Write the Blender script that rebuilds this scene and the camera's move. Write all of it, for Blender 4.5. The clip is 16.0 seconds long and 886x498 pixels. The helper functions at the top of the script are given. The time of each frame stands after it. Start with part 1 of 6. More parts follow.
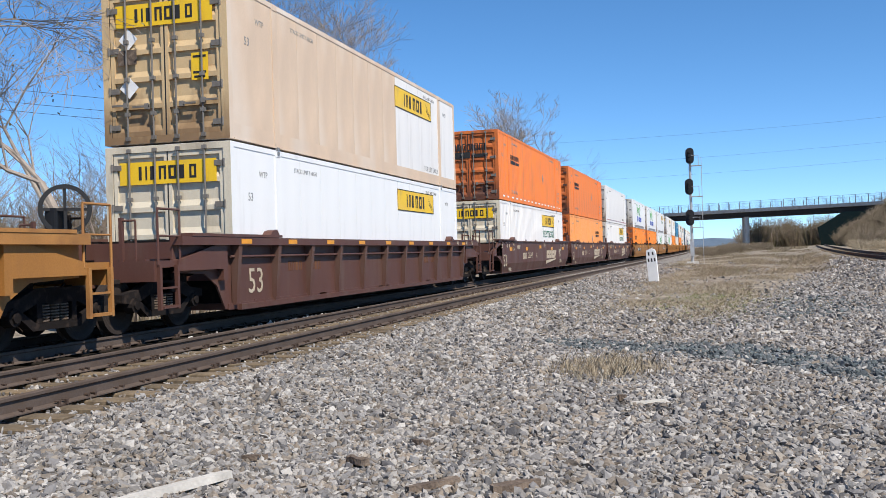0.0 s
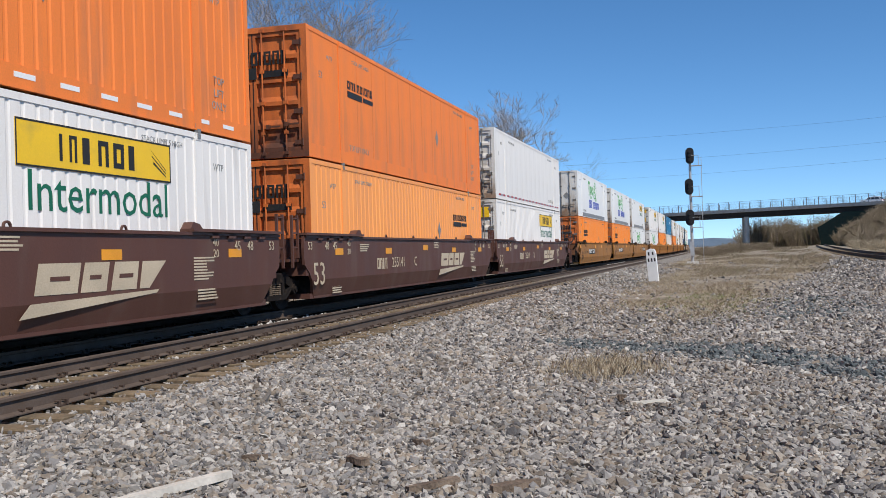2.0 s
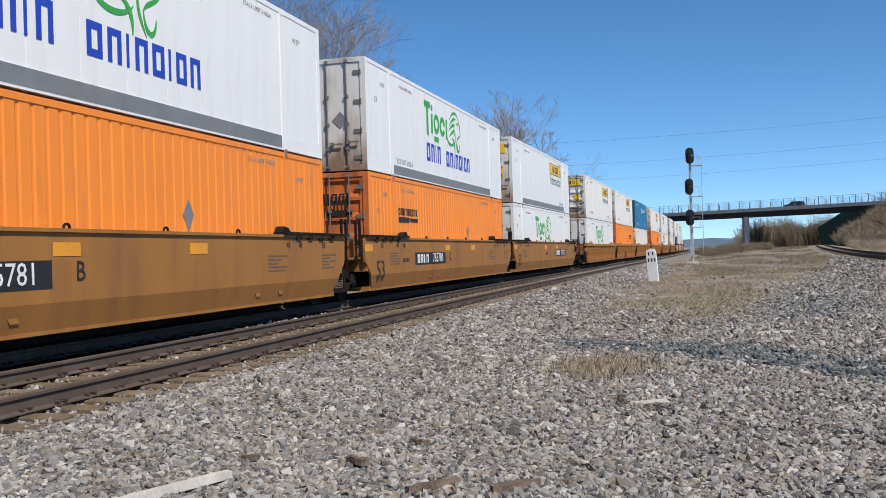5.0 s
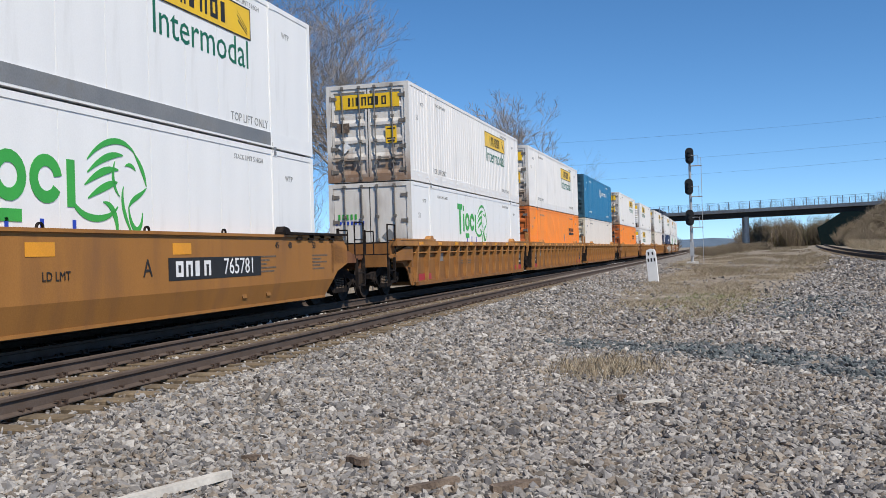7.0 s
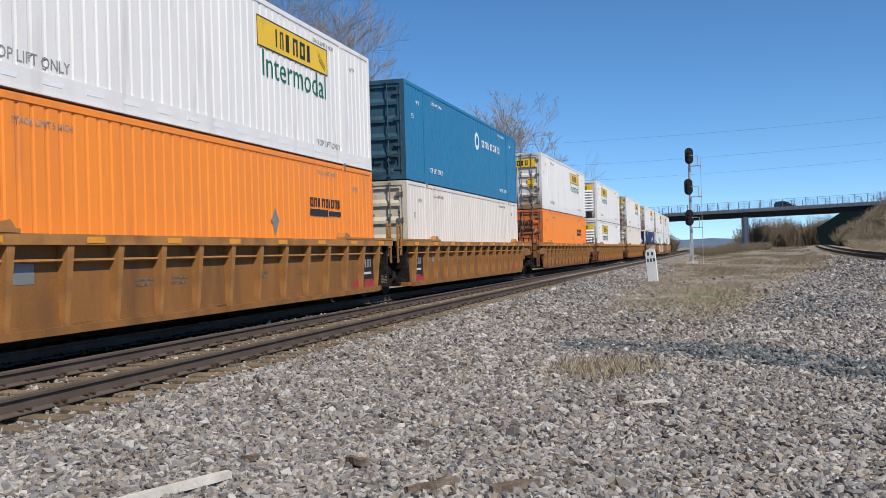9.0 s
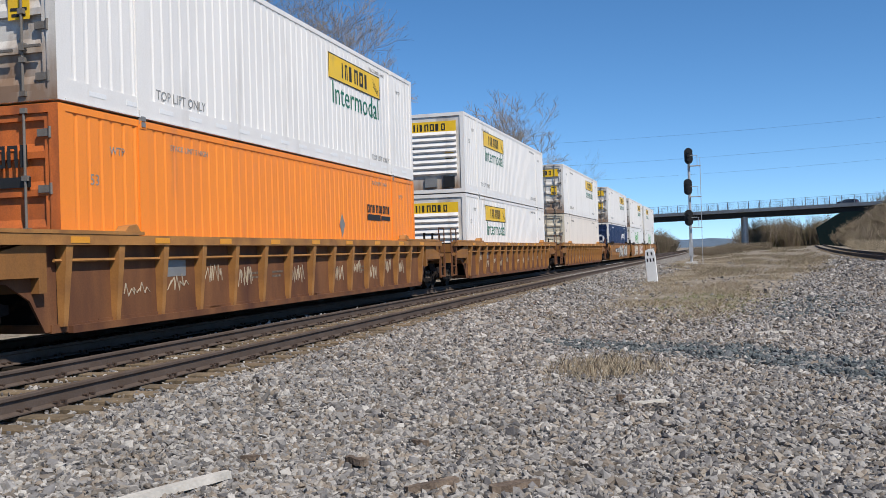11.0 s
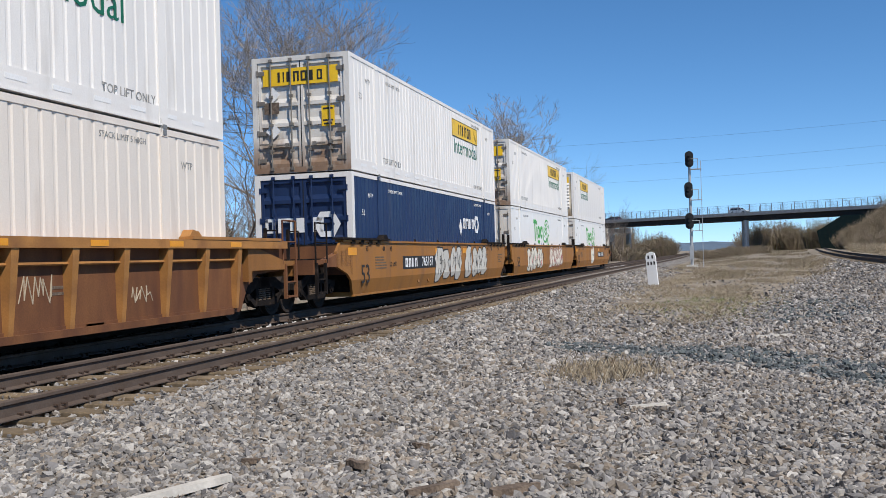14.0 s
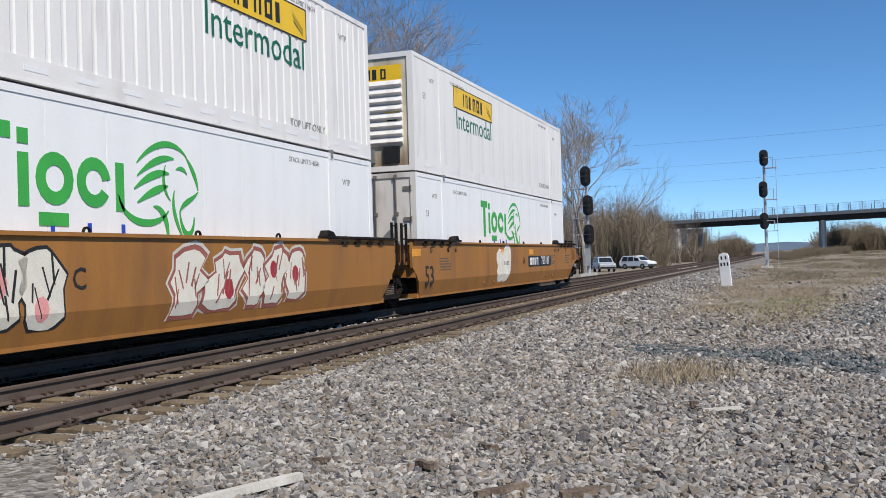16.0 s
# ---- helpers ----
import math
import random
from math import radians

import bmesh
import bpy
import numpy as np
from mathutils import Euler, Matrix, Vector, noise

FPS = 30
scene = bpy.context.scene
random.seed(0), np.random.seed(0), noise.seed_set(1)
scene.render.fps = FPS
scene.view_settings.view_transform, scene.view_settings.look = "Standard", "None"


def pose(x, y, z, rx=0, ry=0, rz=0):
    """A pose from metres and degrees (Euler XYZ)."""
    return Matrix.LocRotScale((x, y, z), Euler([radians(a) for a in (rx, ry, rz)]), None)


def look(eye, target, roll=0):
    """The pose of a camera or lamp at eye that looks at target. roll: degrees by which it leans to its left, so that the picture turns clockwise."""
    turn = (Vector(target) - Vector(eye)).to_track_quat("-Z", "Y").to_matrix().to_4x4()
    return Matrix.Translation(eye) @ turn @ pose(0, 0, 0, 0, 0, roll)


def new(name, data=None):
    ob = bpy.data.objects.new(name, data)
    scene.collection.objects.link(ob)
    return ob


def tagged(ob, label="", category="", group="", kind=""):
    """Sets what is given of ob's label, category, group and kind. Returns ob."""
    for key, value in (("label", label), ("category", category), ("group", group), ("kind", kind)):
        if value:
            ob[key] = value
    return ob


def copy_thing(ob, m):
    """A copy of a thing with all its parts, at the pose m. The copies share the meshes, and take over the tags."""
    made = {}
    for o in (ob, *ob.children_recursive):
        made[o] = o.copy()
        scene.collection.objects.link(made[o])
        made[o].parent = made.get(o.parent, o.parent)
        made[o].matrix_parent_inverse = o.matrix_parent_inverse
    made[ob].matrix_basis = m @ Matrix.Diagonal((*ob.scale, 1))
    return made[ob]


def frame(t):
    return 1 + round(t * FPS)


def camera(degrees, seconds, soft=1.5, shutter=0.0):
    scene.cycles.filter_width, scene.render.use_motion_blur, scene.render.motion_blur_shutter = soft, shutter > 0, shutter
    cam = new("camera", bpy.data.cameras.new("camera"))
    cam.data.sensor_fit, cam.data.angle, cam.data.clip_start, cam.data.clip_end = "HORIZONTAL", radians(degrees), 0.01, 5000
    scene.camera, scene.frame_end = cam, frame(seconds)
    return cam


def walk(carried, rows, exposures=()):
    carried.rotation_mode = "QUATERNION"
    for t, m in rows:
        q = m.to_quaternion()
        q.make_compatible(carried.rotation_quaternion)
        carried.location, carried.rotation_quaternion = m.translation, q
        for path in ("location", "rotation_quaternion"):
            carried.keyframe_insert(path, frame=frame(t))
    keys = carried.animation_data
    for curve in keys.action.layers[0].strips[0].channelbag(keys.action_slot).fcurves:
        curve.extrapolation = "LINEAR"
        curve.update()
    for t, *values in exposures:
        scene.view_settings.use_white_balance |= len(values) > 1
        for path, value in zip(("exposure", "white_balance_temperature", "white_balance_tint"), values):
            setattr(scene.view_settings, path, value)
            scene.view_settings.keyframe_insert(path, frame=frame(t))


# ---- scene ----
cam = camera(49.63, 16.0, soft=0.75)


def aim(yaw, pitch, roll):
    return pose(0, 0, 1.10, 90 + pitch, roll, yaw)


walk(cam, [(t, aim(a, b, c)) for t, a, b, c in (
    (0.0, 14.525, 0.288, 1.65), (4.0, 14.525, 0.285, 1.65), (8.0, 14.505, 0.295, 1.67), (9.5, 14.48, 0.30, 1.67),
    (11.5, 14.45, 0.30, 1.67), (12.5, 14.43, 0.345, 1.67), (13.0, 14.475, 0.37, 1.64), (13.5, 14.48, 0.445, 1.64),
    (14.0, 14.50, 0.49, 1.65), (14.5, 14.49, 0.497, 1.65), (15.0, 14.56, 0.51, 1.66), (15.3, 14.78, 0.56, 1.66),
    (15.5, 15.24, 0.63, 1.66), (15.6, 15.78, 0.65, 1.67), (15.7, 16.47, 0.66, 1.68), (15.8, 17.17, 0.67, 1.69),
    (15.9, 17.9, 0.675, 1.70), (16.0, 18.61, 0.68, 1.72))],
     exposures=((0.0, 0.36, 6420, 10), (0.3, 0.07, 6420, 10), (16.0, 0.07, 6420, 10)))

# ---- world and sun ----
SUN_ELEV, SUN_AZ = 50.0, -38.0   # azimuth: degrees from +x towards +y
world = bpy.data.worlds.new("sky")
scene.world = world
world.use_nodes = True
wn, wl = world.node_tree.nodes, world.node_tree.links
sky = wn.new("ShaderNodeTexSky")
sky.sky_type, sky.sun_disc = "NISHITA", False
sky.sun_elevation, sky.sun_rotation = radians(SUN_ELEV), radians(90 - SUN_AZ)
sky.air_density, sky.dust_density, sky.ozone_density = 0.85, 0.0, 3.5
sky.altitude = 2600
deep = wn.new("ShaderNodeHueSaturation")      # clear, dry spring sky
deep.inputs["Saturation"].default_value = 1.17
deep.inputs["Hue"].default_value = 0.496
wtc, lift = wn.new("ShaderNodeTexCoord"), wn.new("ShaderNodeVectorMath")
lift.operation, lift.inputs[1].default_value = "ADD", (0, 0, 0.03)     # no bright haze along the horizon
wl.new(wtc.outputs["Generated"], lift.inputs[0])
wl.new(lift.outputs[0], sky.inputs["Vector"])
wl.new(sky.outputs[0], deep.inputs["Color"])
wl.new(deep.outputs[0], wn["Background"].inputs[0])
wn["Background"].inputs[1].default_value = 0.142
sun_data = bpy.data.lights.new("sun", "SUN")
sun_data.energy, sun_data.angle, sun_data.color = 4.8, radians(0.53), (1.0, 0.925, 0.82)
sun = new("sun", sun_data)
az, el = radians(SUN_AZ), radians(SUN_ELEV)
sun_way = Vector((math.cos(el) * math.cos(az), math.cos(el) * math.sin(az), math.sin(el)))
sun.matrix_world = look(sun_way * 60, (0, 0, 0))

# ---- materials ----


def mat(name, col, rough=0.6, metal=0.0, var=0.12, scale=1.5, grain=45.0, bump=0.15, dirt=None, amount=0.35,
        dirt_scale=2.2, streak=1.0, spec=0.4, per_object=0.0, rust=None):
    """A surface with broad and fine variation, and stains of the colour dirt."""
    m = bpy.data.materials.new(name)
    m.use_nodes = True
    nt = m.node_tree
    N, L = nt.nodes, nt.links
    b = N["Principled BSDF"]
    b.inputs["Roughness"].default_value, b.inputs["Metallic"].default_value = rough, metal
    b.inputs["Specular IOR Level"].default_value = spec
    tc = N.new("ShaderNodeTexCoord")
    mp = N.new("ShaderNodeMapping")
    mp.inputs["Scale"].default_value = (1, 1, 1 / streak)
    L.new(tc.outputs["Object"], mp.inputs[0])

    def tex(s, detail, v):
        n = N.new("ShaderNodeTexNoise")
        n.inputs["Scale"].default_value, n.inputs["Detail"].default_value = s, detail
        L.new(v, n.inputs["Vector"])
        return n.outputs[0]

    def ramp(v, lo, hi, a, c):
        r = N.new("ShaderNodeMapRange")
        r.inputs[1].default_value, r.inputs[2].default_value = lo, hi
        r.inputs[3].default_value, r.inputs[4].default_value = a, c
        L.new(v, r.inputs[0])
        return r.outputs[0]

    def mix(kind, f, a, c):
        n = N.new("ShaderNodeMix")
        n.data_type, n.blend_type = "RGBA", kind
        for k, v in ((0, f), (6, a), (7, c)):
            if isinstance(v, bpy.types.NodeSocket):
                L.new(v, n.inputs[k])
            else:
                n.inputs[k].default_value = v if k == 0 else (*v, 1)
        return n.outputs[2]

    broad, fine = tex(scale, 5, mp.outputs[0]), tex(grain, 3, tc.outputs["Object"])
    val = ramp(broad, 0.3, 0.7, 1 - var, 1 + var * 0.6)
    val2 = ramp(fine, 0.25, 0.75, 1 - var * 0.7, 1 + var * 0.7)
    mul = N.new("ShaderNodeMath")
    mul.operation = "MULTIPLY"
    L.new(val, mul.inputs[0]), L.new(val2, mul.inputs[1])
    v = mul.outputs[0]
    if per_object:
        oi = N.new("ShaderNodeObjectInfo")
        m2 = N.new("ShaderNodeMath")
        m2.operation = "MULTIPLY"
        L.new(v, m2.inputs[0]), L.new(ramp(oi.outputs["Random"], 0, 1, 1 - per_object, 1 + per_object), m2.inputs[1])
        v = m2.outputs[0]
    hsv = N.new("ShaderNodeHueSaturation")
    hsv.inputs["Color"].default_value = (*col, 1)
    L.new(v, hsv.inputs["Value"])
    out = hsv.outputs[0]
    if dirt:
        mask = ramp(tex(dirt_scale, 7, mp.outputs[0]), 0.62 - amount * 0.35, 0.80 - amount * 0.1, 0.0, min(1.0, 0.55 + amount * 0.5))
        out = mix("MIX", mask, out, dirt)
    if rust:                                                # rust and soot that run along the lower edge
        sp = N.new("ShaderNodeSeparateXYZ")
        L.new(tc.outputs["Object"], sp.inputs[0])
        drip = N.new("ShaderNodeMath")
        drip.operation = "MULTIPLY_ADD"
        drip.inputs[1].default_value = -1.5
        L.new(tex(3.2, 6, mp.outputs[0]), drip.inputs[0]), L.new(sp.outputs[2], drip.inputs[2])
        out = mix("MIX", ramp(drip.outputs[0], -0.62, 0.12, 0.9, 0.0), out, rust)
    L.new(out, b.inputs["Base Color"])
    if bump:
        bp = N.new("ShaderNodeBump")
        bp.inputs["Strength"].default_value, bp.inputs["Distance"].default_value = bump, 0.01
        L.new(fine, bp.inputs["Height"])
        L.new(bp.outputs[0], b.inputs["Normal"])
    L.new(ramp(broad, 0.3, 0.7, max(0.05, rough - 0.1), min(1, rough + 0.1)), b.inputs["Roughness"])
    return m


def island_mat(name, colours, rough=0.85, bump=0.3, grain=60.0):
    """Loose pieces in one mesh: each takes one of the colours."""
    m = mat(name, (0.5, 0.5, 0.5), rough, var=0.2, grain=grain, bump=bump, spec=0.2)
    N, L = m.node_tree.nodes, m.node_tree.links
    g = N.new("ShaderNodeNewGeometry")
    cr = N.new("ShaderNodeValToRGB")
    cr.color_ramp.interpolation = "CONSTANT"
    while len(cr.color_ramp.elements) < len(colours):
        cr.color_ramp.elements.new(0.5)
    for i, c in enumerate(colours):
        cr.color_ramp.elements[i].position, cr.color_ramp.elements[i].color = i / len(colours), (*c, 1)
    L.new(g.outputs["Random Per Island"], cr.inputs[0])
    hsv = [n for n in N if n.type == "HUE_SAT"][0]
    L.new(cr.outputs[0], hsv.inputs["Color"])
    return m


RUST = (0.16, 0.075, 0.035)
GRIME = (0.20, 0.16, 0.12)
M = dict(
    white=mat("white_paint", (0.75, 0.725, 0.69), 0.5, var=0.06, dirt=(0.42, 0.38, 0.33), amount=0.12, streak=6),
    clean=mat("clean_white_panel", (0.78, 0.775, 0.755), 0.42, var=0.04, dirt=(0.5, 0.48, 0.44), amount=0.05, streak=6),
    cream=mat("cream_paint", (0.70, 0.64, 0.57), 0.55, var=0.06, dirt=(0.40, 0.33, 0.27), amount=0.15, streak=6),
    tan=mat("dust_stained_white", (0.62, 0.47, 0.34), 0.65, var=0.1, dirt=(0.72, 0.66, 0.58), amount=0.4, dirt_scale=0.5, streak=2),
    orange=mat("orange_paint", (0.86, 0.25, 0.028), 0.5, var=0.07, dirt=(0.42, 0.15, 0.06), amount=0.12, streak=5),
    orange_old=mat("faded_red_orange_paint", (0.80, 0.21, 0.04), 0.6, var=0.1, dirt=(0.38, 0.16, 0.08), amount=0.28, streak=5),
    orange_pale=mat("pale_orange_paint", (0.86, 0.33, 0.09), 0.5, var=0.07, dirt=(0.5, 0.22, 0.1), amount=0.15, streak=5),
    blue=mat("blue_paint", (0.02, 0.17, 0.33), 0.45, var=0.08, dirt=(0.07, 0.16, 0.22), amount=0.15, streak=5),
    navy=mat("navy_paint", (0.012, 0.028, 0.085), 0.45, var=0.1, dirt=(0.05, 0.06, 0.09), amount=0.2, streak=5),
    grey_door=mat("stained_grey_white_door", (0.66, 0.63, 0.58), 0.6, var=0.1, dirt=(0.15, 0.10, 0.065), amount=0.38, streak=4, rust=(0.20, 0.11, 0.055)),
    tan_door=mat("stained_tan_door", (0.58, 0.42, 0.23), 0.65, var=0.13, dirt=(0.20, 0.13, 0.07), amount=0.35, streak=4, rust=(0.20, 0.12, 0.06)),
    cream_door=mat("stained_cream_door", (0.62, 0.55, 0.42), 0.65, var=0.13, dirt=(0.18, 0.13, 0.08), amount=0.38, streak=4, rust=(0.17, 0.11, 0.06)),
    orange_door=mat("sooty_orange_door", (0.60, 0.15, 0.03), 0.65, var=0.2, dirt=(0.07, 0.035, 0.025), amount=0.62, streak=3, rust=(0.06, 0.03, 0.022)),
    blue_door=mat("sooty_blue_door", (0.03, 0.09, 0.13), 0.6, var=0.2, dirt=(0.02, 0.02, 0.02), amount=0.5, streak=3),
    yellow=mat("yellow_sign", (0.80, 0.50, 0.02), 0.45, var=0.06, dirt=(0.45, 0.3, 0.06), amount=0.12),
    ink=mat("black_lettering", (0.02, 0.02, 0.02), 0.6, var=0.2),
    faint=mat("worn_grey_lettering", (0.26, 0.26, 0.25), 0.6, var=0.3),
    green=mat("green_lettering", (0.01, 0.13, 0.07), 0.5, var=0.1),
    leafgreen=mat("bright_green_lettering", (0.05, 0.36, 0.06), 0.5, var=0.1),
    azure=mat("blue_lettering", (0.02, 0.06, 0.42), 0.5, var=0.1),
    pale=mat("pale_lettering", (0.47, 0.39, 0.28), 0.6, var=0.15),
    snow=mat("white_lettering", (0.75, 0.75, 0.74), 0.6, var=0.1),
    red=mat("red_marking", (0.35, 0.03, 0.04), 0.5, var=0.15),
    pink=mat("pink_spray_paint", (0.70, 0.30, 0.28), 0.6, var=0.2),
    spray=mat("cream_spray_paint", (0.70, 0.66, 0.56), 0.6, var=0.12, dirt=(0.55, 0.45, 0.34), amount=0.25),
    redspray=mat("dull_red_spray_paint", (0.30, 0.10, 0.075), 0.65, var=0.2),
    chalk=mat("grey_white_spray_paint", (0.55, 0.53, 0.48), 0.6, var=0.15, dirt=(0.4, 0.33, 0.24), amount=0.2),
    brown=mat("brown_car_paint", (0.096, 0.041, 0.029), 0.55, var=0.14, dirt=(0.12, 0.075, 0.055), amount=0.3, streak=4),
    ttx=mat("mustard_car_paint", (0.325, 0.145, 0.037), 0.6, var=0.13, dirt=(0.18, 0.09, 0.042), amount=0.36, streak=5, spec=0.25),
    ttx_old=mat("worn_mustard_car_paint", (0.255, 0.116, 0.036), 0.65, var=0.18, dirt=(0.12, 0.058, 0.03), amount=0.46, streak=5, spec=0.2),
    ttx_rust=mat("rusting_car_paint", (0.20, 0.088, 0.038), 0.75, var=0.22, dirt=(0.085, 0.036, 0.024), amount=0.8, streak=4, spec=0.2),
    ttx_sill=mat("chalky_mustard_sill_paint", (0.38, 0.18, 0.055), 0.65, var=0.16, dirt=RUST, amount=0.42, spec=0.25),
    reflector=mat("amber_reflector", (0.72, 0.30, 0.02), 0.35, var=0.1),
    rod=mat("sooty_lock_rod_steel", (0.20, 0.185, 0.165), 0.65, 0.1, var=0.25, dirt=(0.06, 0.045, 0.035), amount=0.5, streak=4, spec=0.2),
    greensteel=mat("dark_green_wing_wall", (0.018, 0.035, 0.03), 0.8, var=0.2, dirt=(0.04, 0.04, 0.03), amount=0.3, spec=0.15),
    steel=mat("galvanised_steel", (0.27, 0.27, 0.265), 0.55, 0.4, var=0.15, dirt=(0.25, 0.22, 0.18), amount=0.2),
    iron=mat("dark_running_gear", (0.017, 0.014, 0.013), 0.85, var=0.3, dirt=(0.075, 0.052, 0.04), amount=0.22, dirt_scale=6, spec=0.08),
    tread=mat("bright_wheel_tread", (0.04, 0.031, 0.026), 0.75, 0.1, var=0.2, dirt=(0.03, 0.022, 0.017), amount=0.4, spec=0.15),
    rail=mat("rail_steel", (0.105, 0.08, 0.066), 0.85, var=0.2, dirt=(0.085, 0.06, 0.045), amount=0.5, dirt_scale=4, spec=0.12),
    # railtop: the dark train's reflection in the head, put into its colour
    railtop=mat("worn_rail_head_reflection", (0.035, 0.028, 0.024), 0.7, var=0.2, dirt=(0.06, 0.044, 0.036), amount=0.45, spec=0.12),
    tie=mat("weathered_tie_wood", (0.165, 0.122, 0.075), 0.9, var=0.35, scale=5, grain=30, bump=0.6, dirt=(0.10, 0.075, 0.05), amount=0.4, per_object=0.25),
    # tie_dark: the train's shade is put into the wood colour
    tie_dark=mat("shade_darkened_tie_wood", (0.022, 0.018, 0.014), 0.9, var=0.3, scale=5, grain=30, bump=0.6, dirt=(0.035, 0.028, 0.02), amount=0.3, spec=0.08),
    spike=mat("rusty_spike", (0.09, 0.06, 0.045), 0.8, 0.3, var=0.3),
    concrete=mat("concrete", (0.52, 0.50, 0.46), 0.85, var=0.14, grain=25, bump=0.4, dirt=(0.25, 0.22, 0.18), amount=0.25, streak=3),
    deck=mat("bridge_deck_concrete", (0.30, 0.30, 0.295), 0.85, var=0.14, dirt=(0.17, 0.16, 0.15), amount=0.3),
    girder=mat("dark_bridge_steel", (0.025, 0.022, 0.02), 0.7, var=0.3, dirt=(0.06, 0.04, 0.03), amount=0.3),
    fence=mat("grey_fence_steel", (0.24, 0.27, 0.30), 0.6, 0.4, var=0.1),
    black=mat("matt_black_metal", (0.012, 0.012, 0.013), 0.6, var=0.2),
    silver=mat("aluminium_paint", (0.42, 0.43, 0.44), 0.45, 0.3, var=0.12, dirt=(0.2, 0.17, 0.14), amount=0.2),
    bark=mat("grey_bark", (0.31, 0.265, 0.225), 0.9, var=0.25, scale=4, grain=30, bump=0.8),
    bark_far=mat("brown_twigs", (0.22, 0.18, 0.15), 0.9, var=0.25, per_object=0.25),
    plank=mat("bleached_plank", (0.50, 0.47, 0.42), 0.85, var=0.15, scale=6, grain=40, bump=0.5, dirt=(0.28, 0.24, 0.19), amount=0.3),
    rot=mat("rotting_wood", (0.13, 0.095, 0.07), 0.95, var=0.35, scale=12, grain=50, bump=0.9, dirt=(0.25, 0.2, 0.15), amount=0.3, dirt_scale=15),
    carpaint=mat("silver_car_paint", (0.5, 0.52, 0.54), 0.3, 0.3, var=0.03, bump=0),
    carwhite=mat("white_car_paint", (0.72, 0.73, 0.74), 0.3, 0.0, var=0.03, bump=0),
    cardark=mat("dark_car_paint", (0.03, 0.035, 0.05), 0.3, 0.0, var=0.03, bump=0),
    glass=mat("tinted_glass", (0.02, 0.025, 0.03), 0.08, 0.0, var=0.05, bump=0, spec=0.7),
    rubber=mat("tyre_rubber", (0.02, 0.02, 0.02), 0.85, var=0.1),
)
M["stone"] = island_mat("ballast_stone", (
    (0.22, 0.205, 0.19), (0.31, 0.29, 0.265), (0.15, 0.14, 0.13), (0.27, 0.235, 0.195), (0.42, 0.395, 0.36), (0.19, 0.18, 0.175),
    (0.25, 0.235, 0.22), (0.17, 0.145, 0.12), (0.35, 0.325, 0.295), (0.115, 0.11, 0.11), (0.23, 0.19, 0.15), (0.29, 0.275, 0.26)))
M["palestone"] = island_mat("fresh_pale_stone", ((0.52, 0.50, 0.47), (0.44, 0.42, 0.39), (0.36, 0.34, 0.31), (0.57, 0.55, 0.52)))
M["darkstone"] = island_mat("blue_grey_chippings", (
    (0.085, 0.10, 0.105), (0.12, 0.135, 0.14), (0.06, 0.07, 0.075), (0.16, 0.17, 0.175), (0.10, 0.115, 0.115), (0.22, 0.215, 0.205)))
M["straw"] = island_mat("dry_grass", (
    (0.36, 0.30, 0.21), (0.28, 0.225, 0.155), (0.41, 0.345, 0.25), (0.23, 0.18, 0.12), (0.32, 0.27, 0.19)), bump=0)
M["greenblade"] = island_mat("young_grass", ((0.13, 0.17, 0.05), (0.18, 0.2, 0.07), (0.25, 0.24, 0.11)), bump=0)
M["bud"] = island_mat("spring_buds", ((0.25, 0.21, 0.10), (0.21, 0.185, 0.09), (0.25, 0.20, 0.11), (0.19, 0.175, 0.085)), bump=0)
M["scrub"] = island_mat("brown_scrub", ((0.20, 0.155, 0.115), (0.245, 0.19, 0.14), (0.14, 0.11, 0.085), (0.21, 0.175, 0.12), (0.18, 0.16, 0.095)), bump=0)

M["weed"] = island_mat("dead_weeds", ((0.27, 0.22, 0.155), (0.22, 0.175, 0.125), (0.32, 0.265, 0.19), (0.18, 0.14, 0.10), (0.23, 0.205, 0.125)), bump=0)


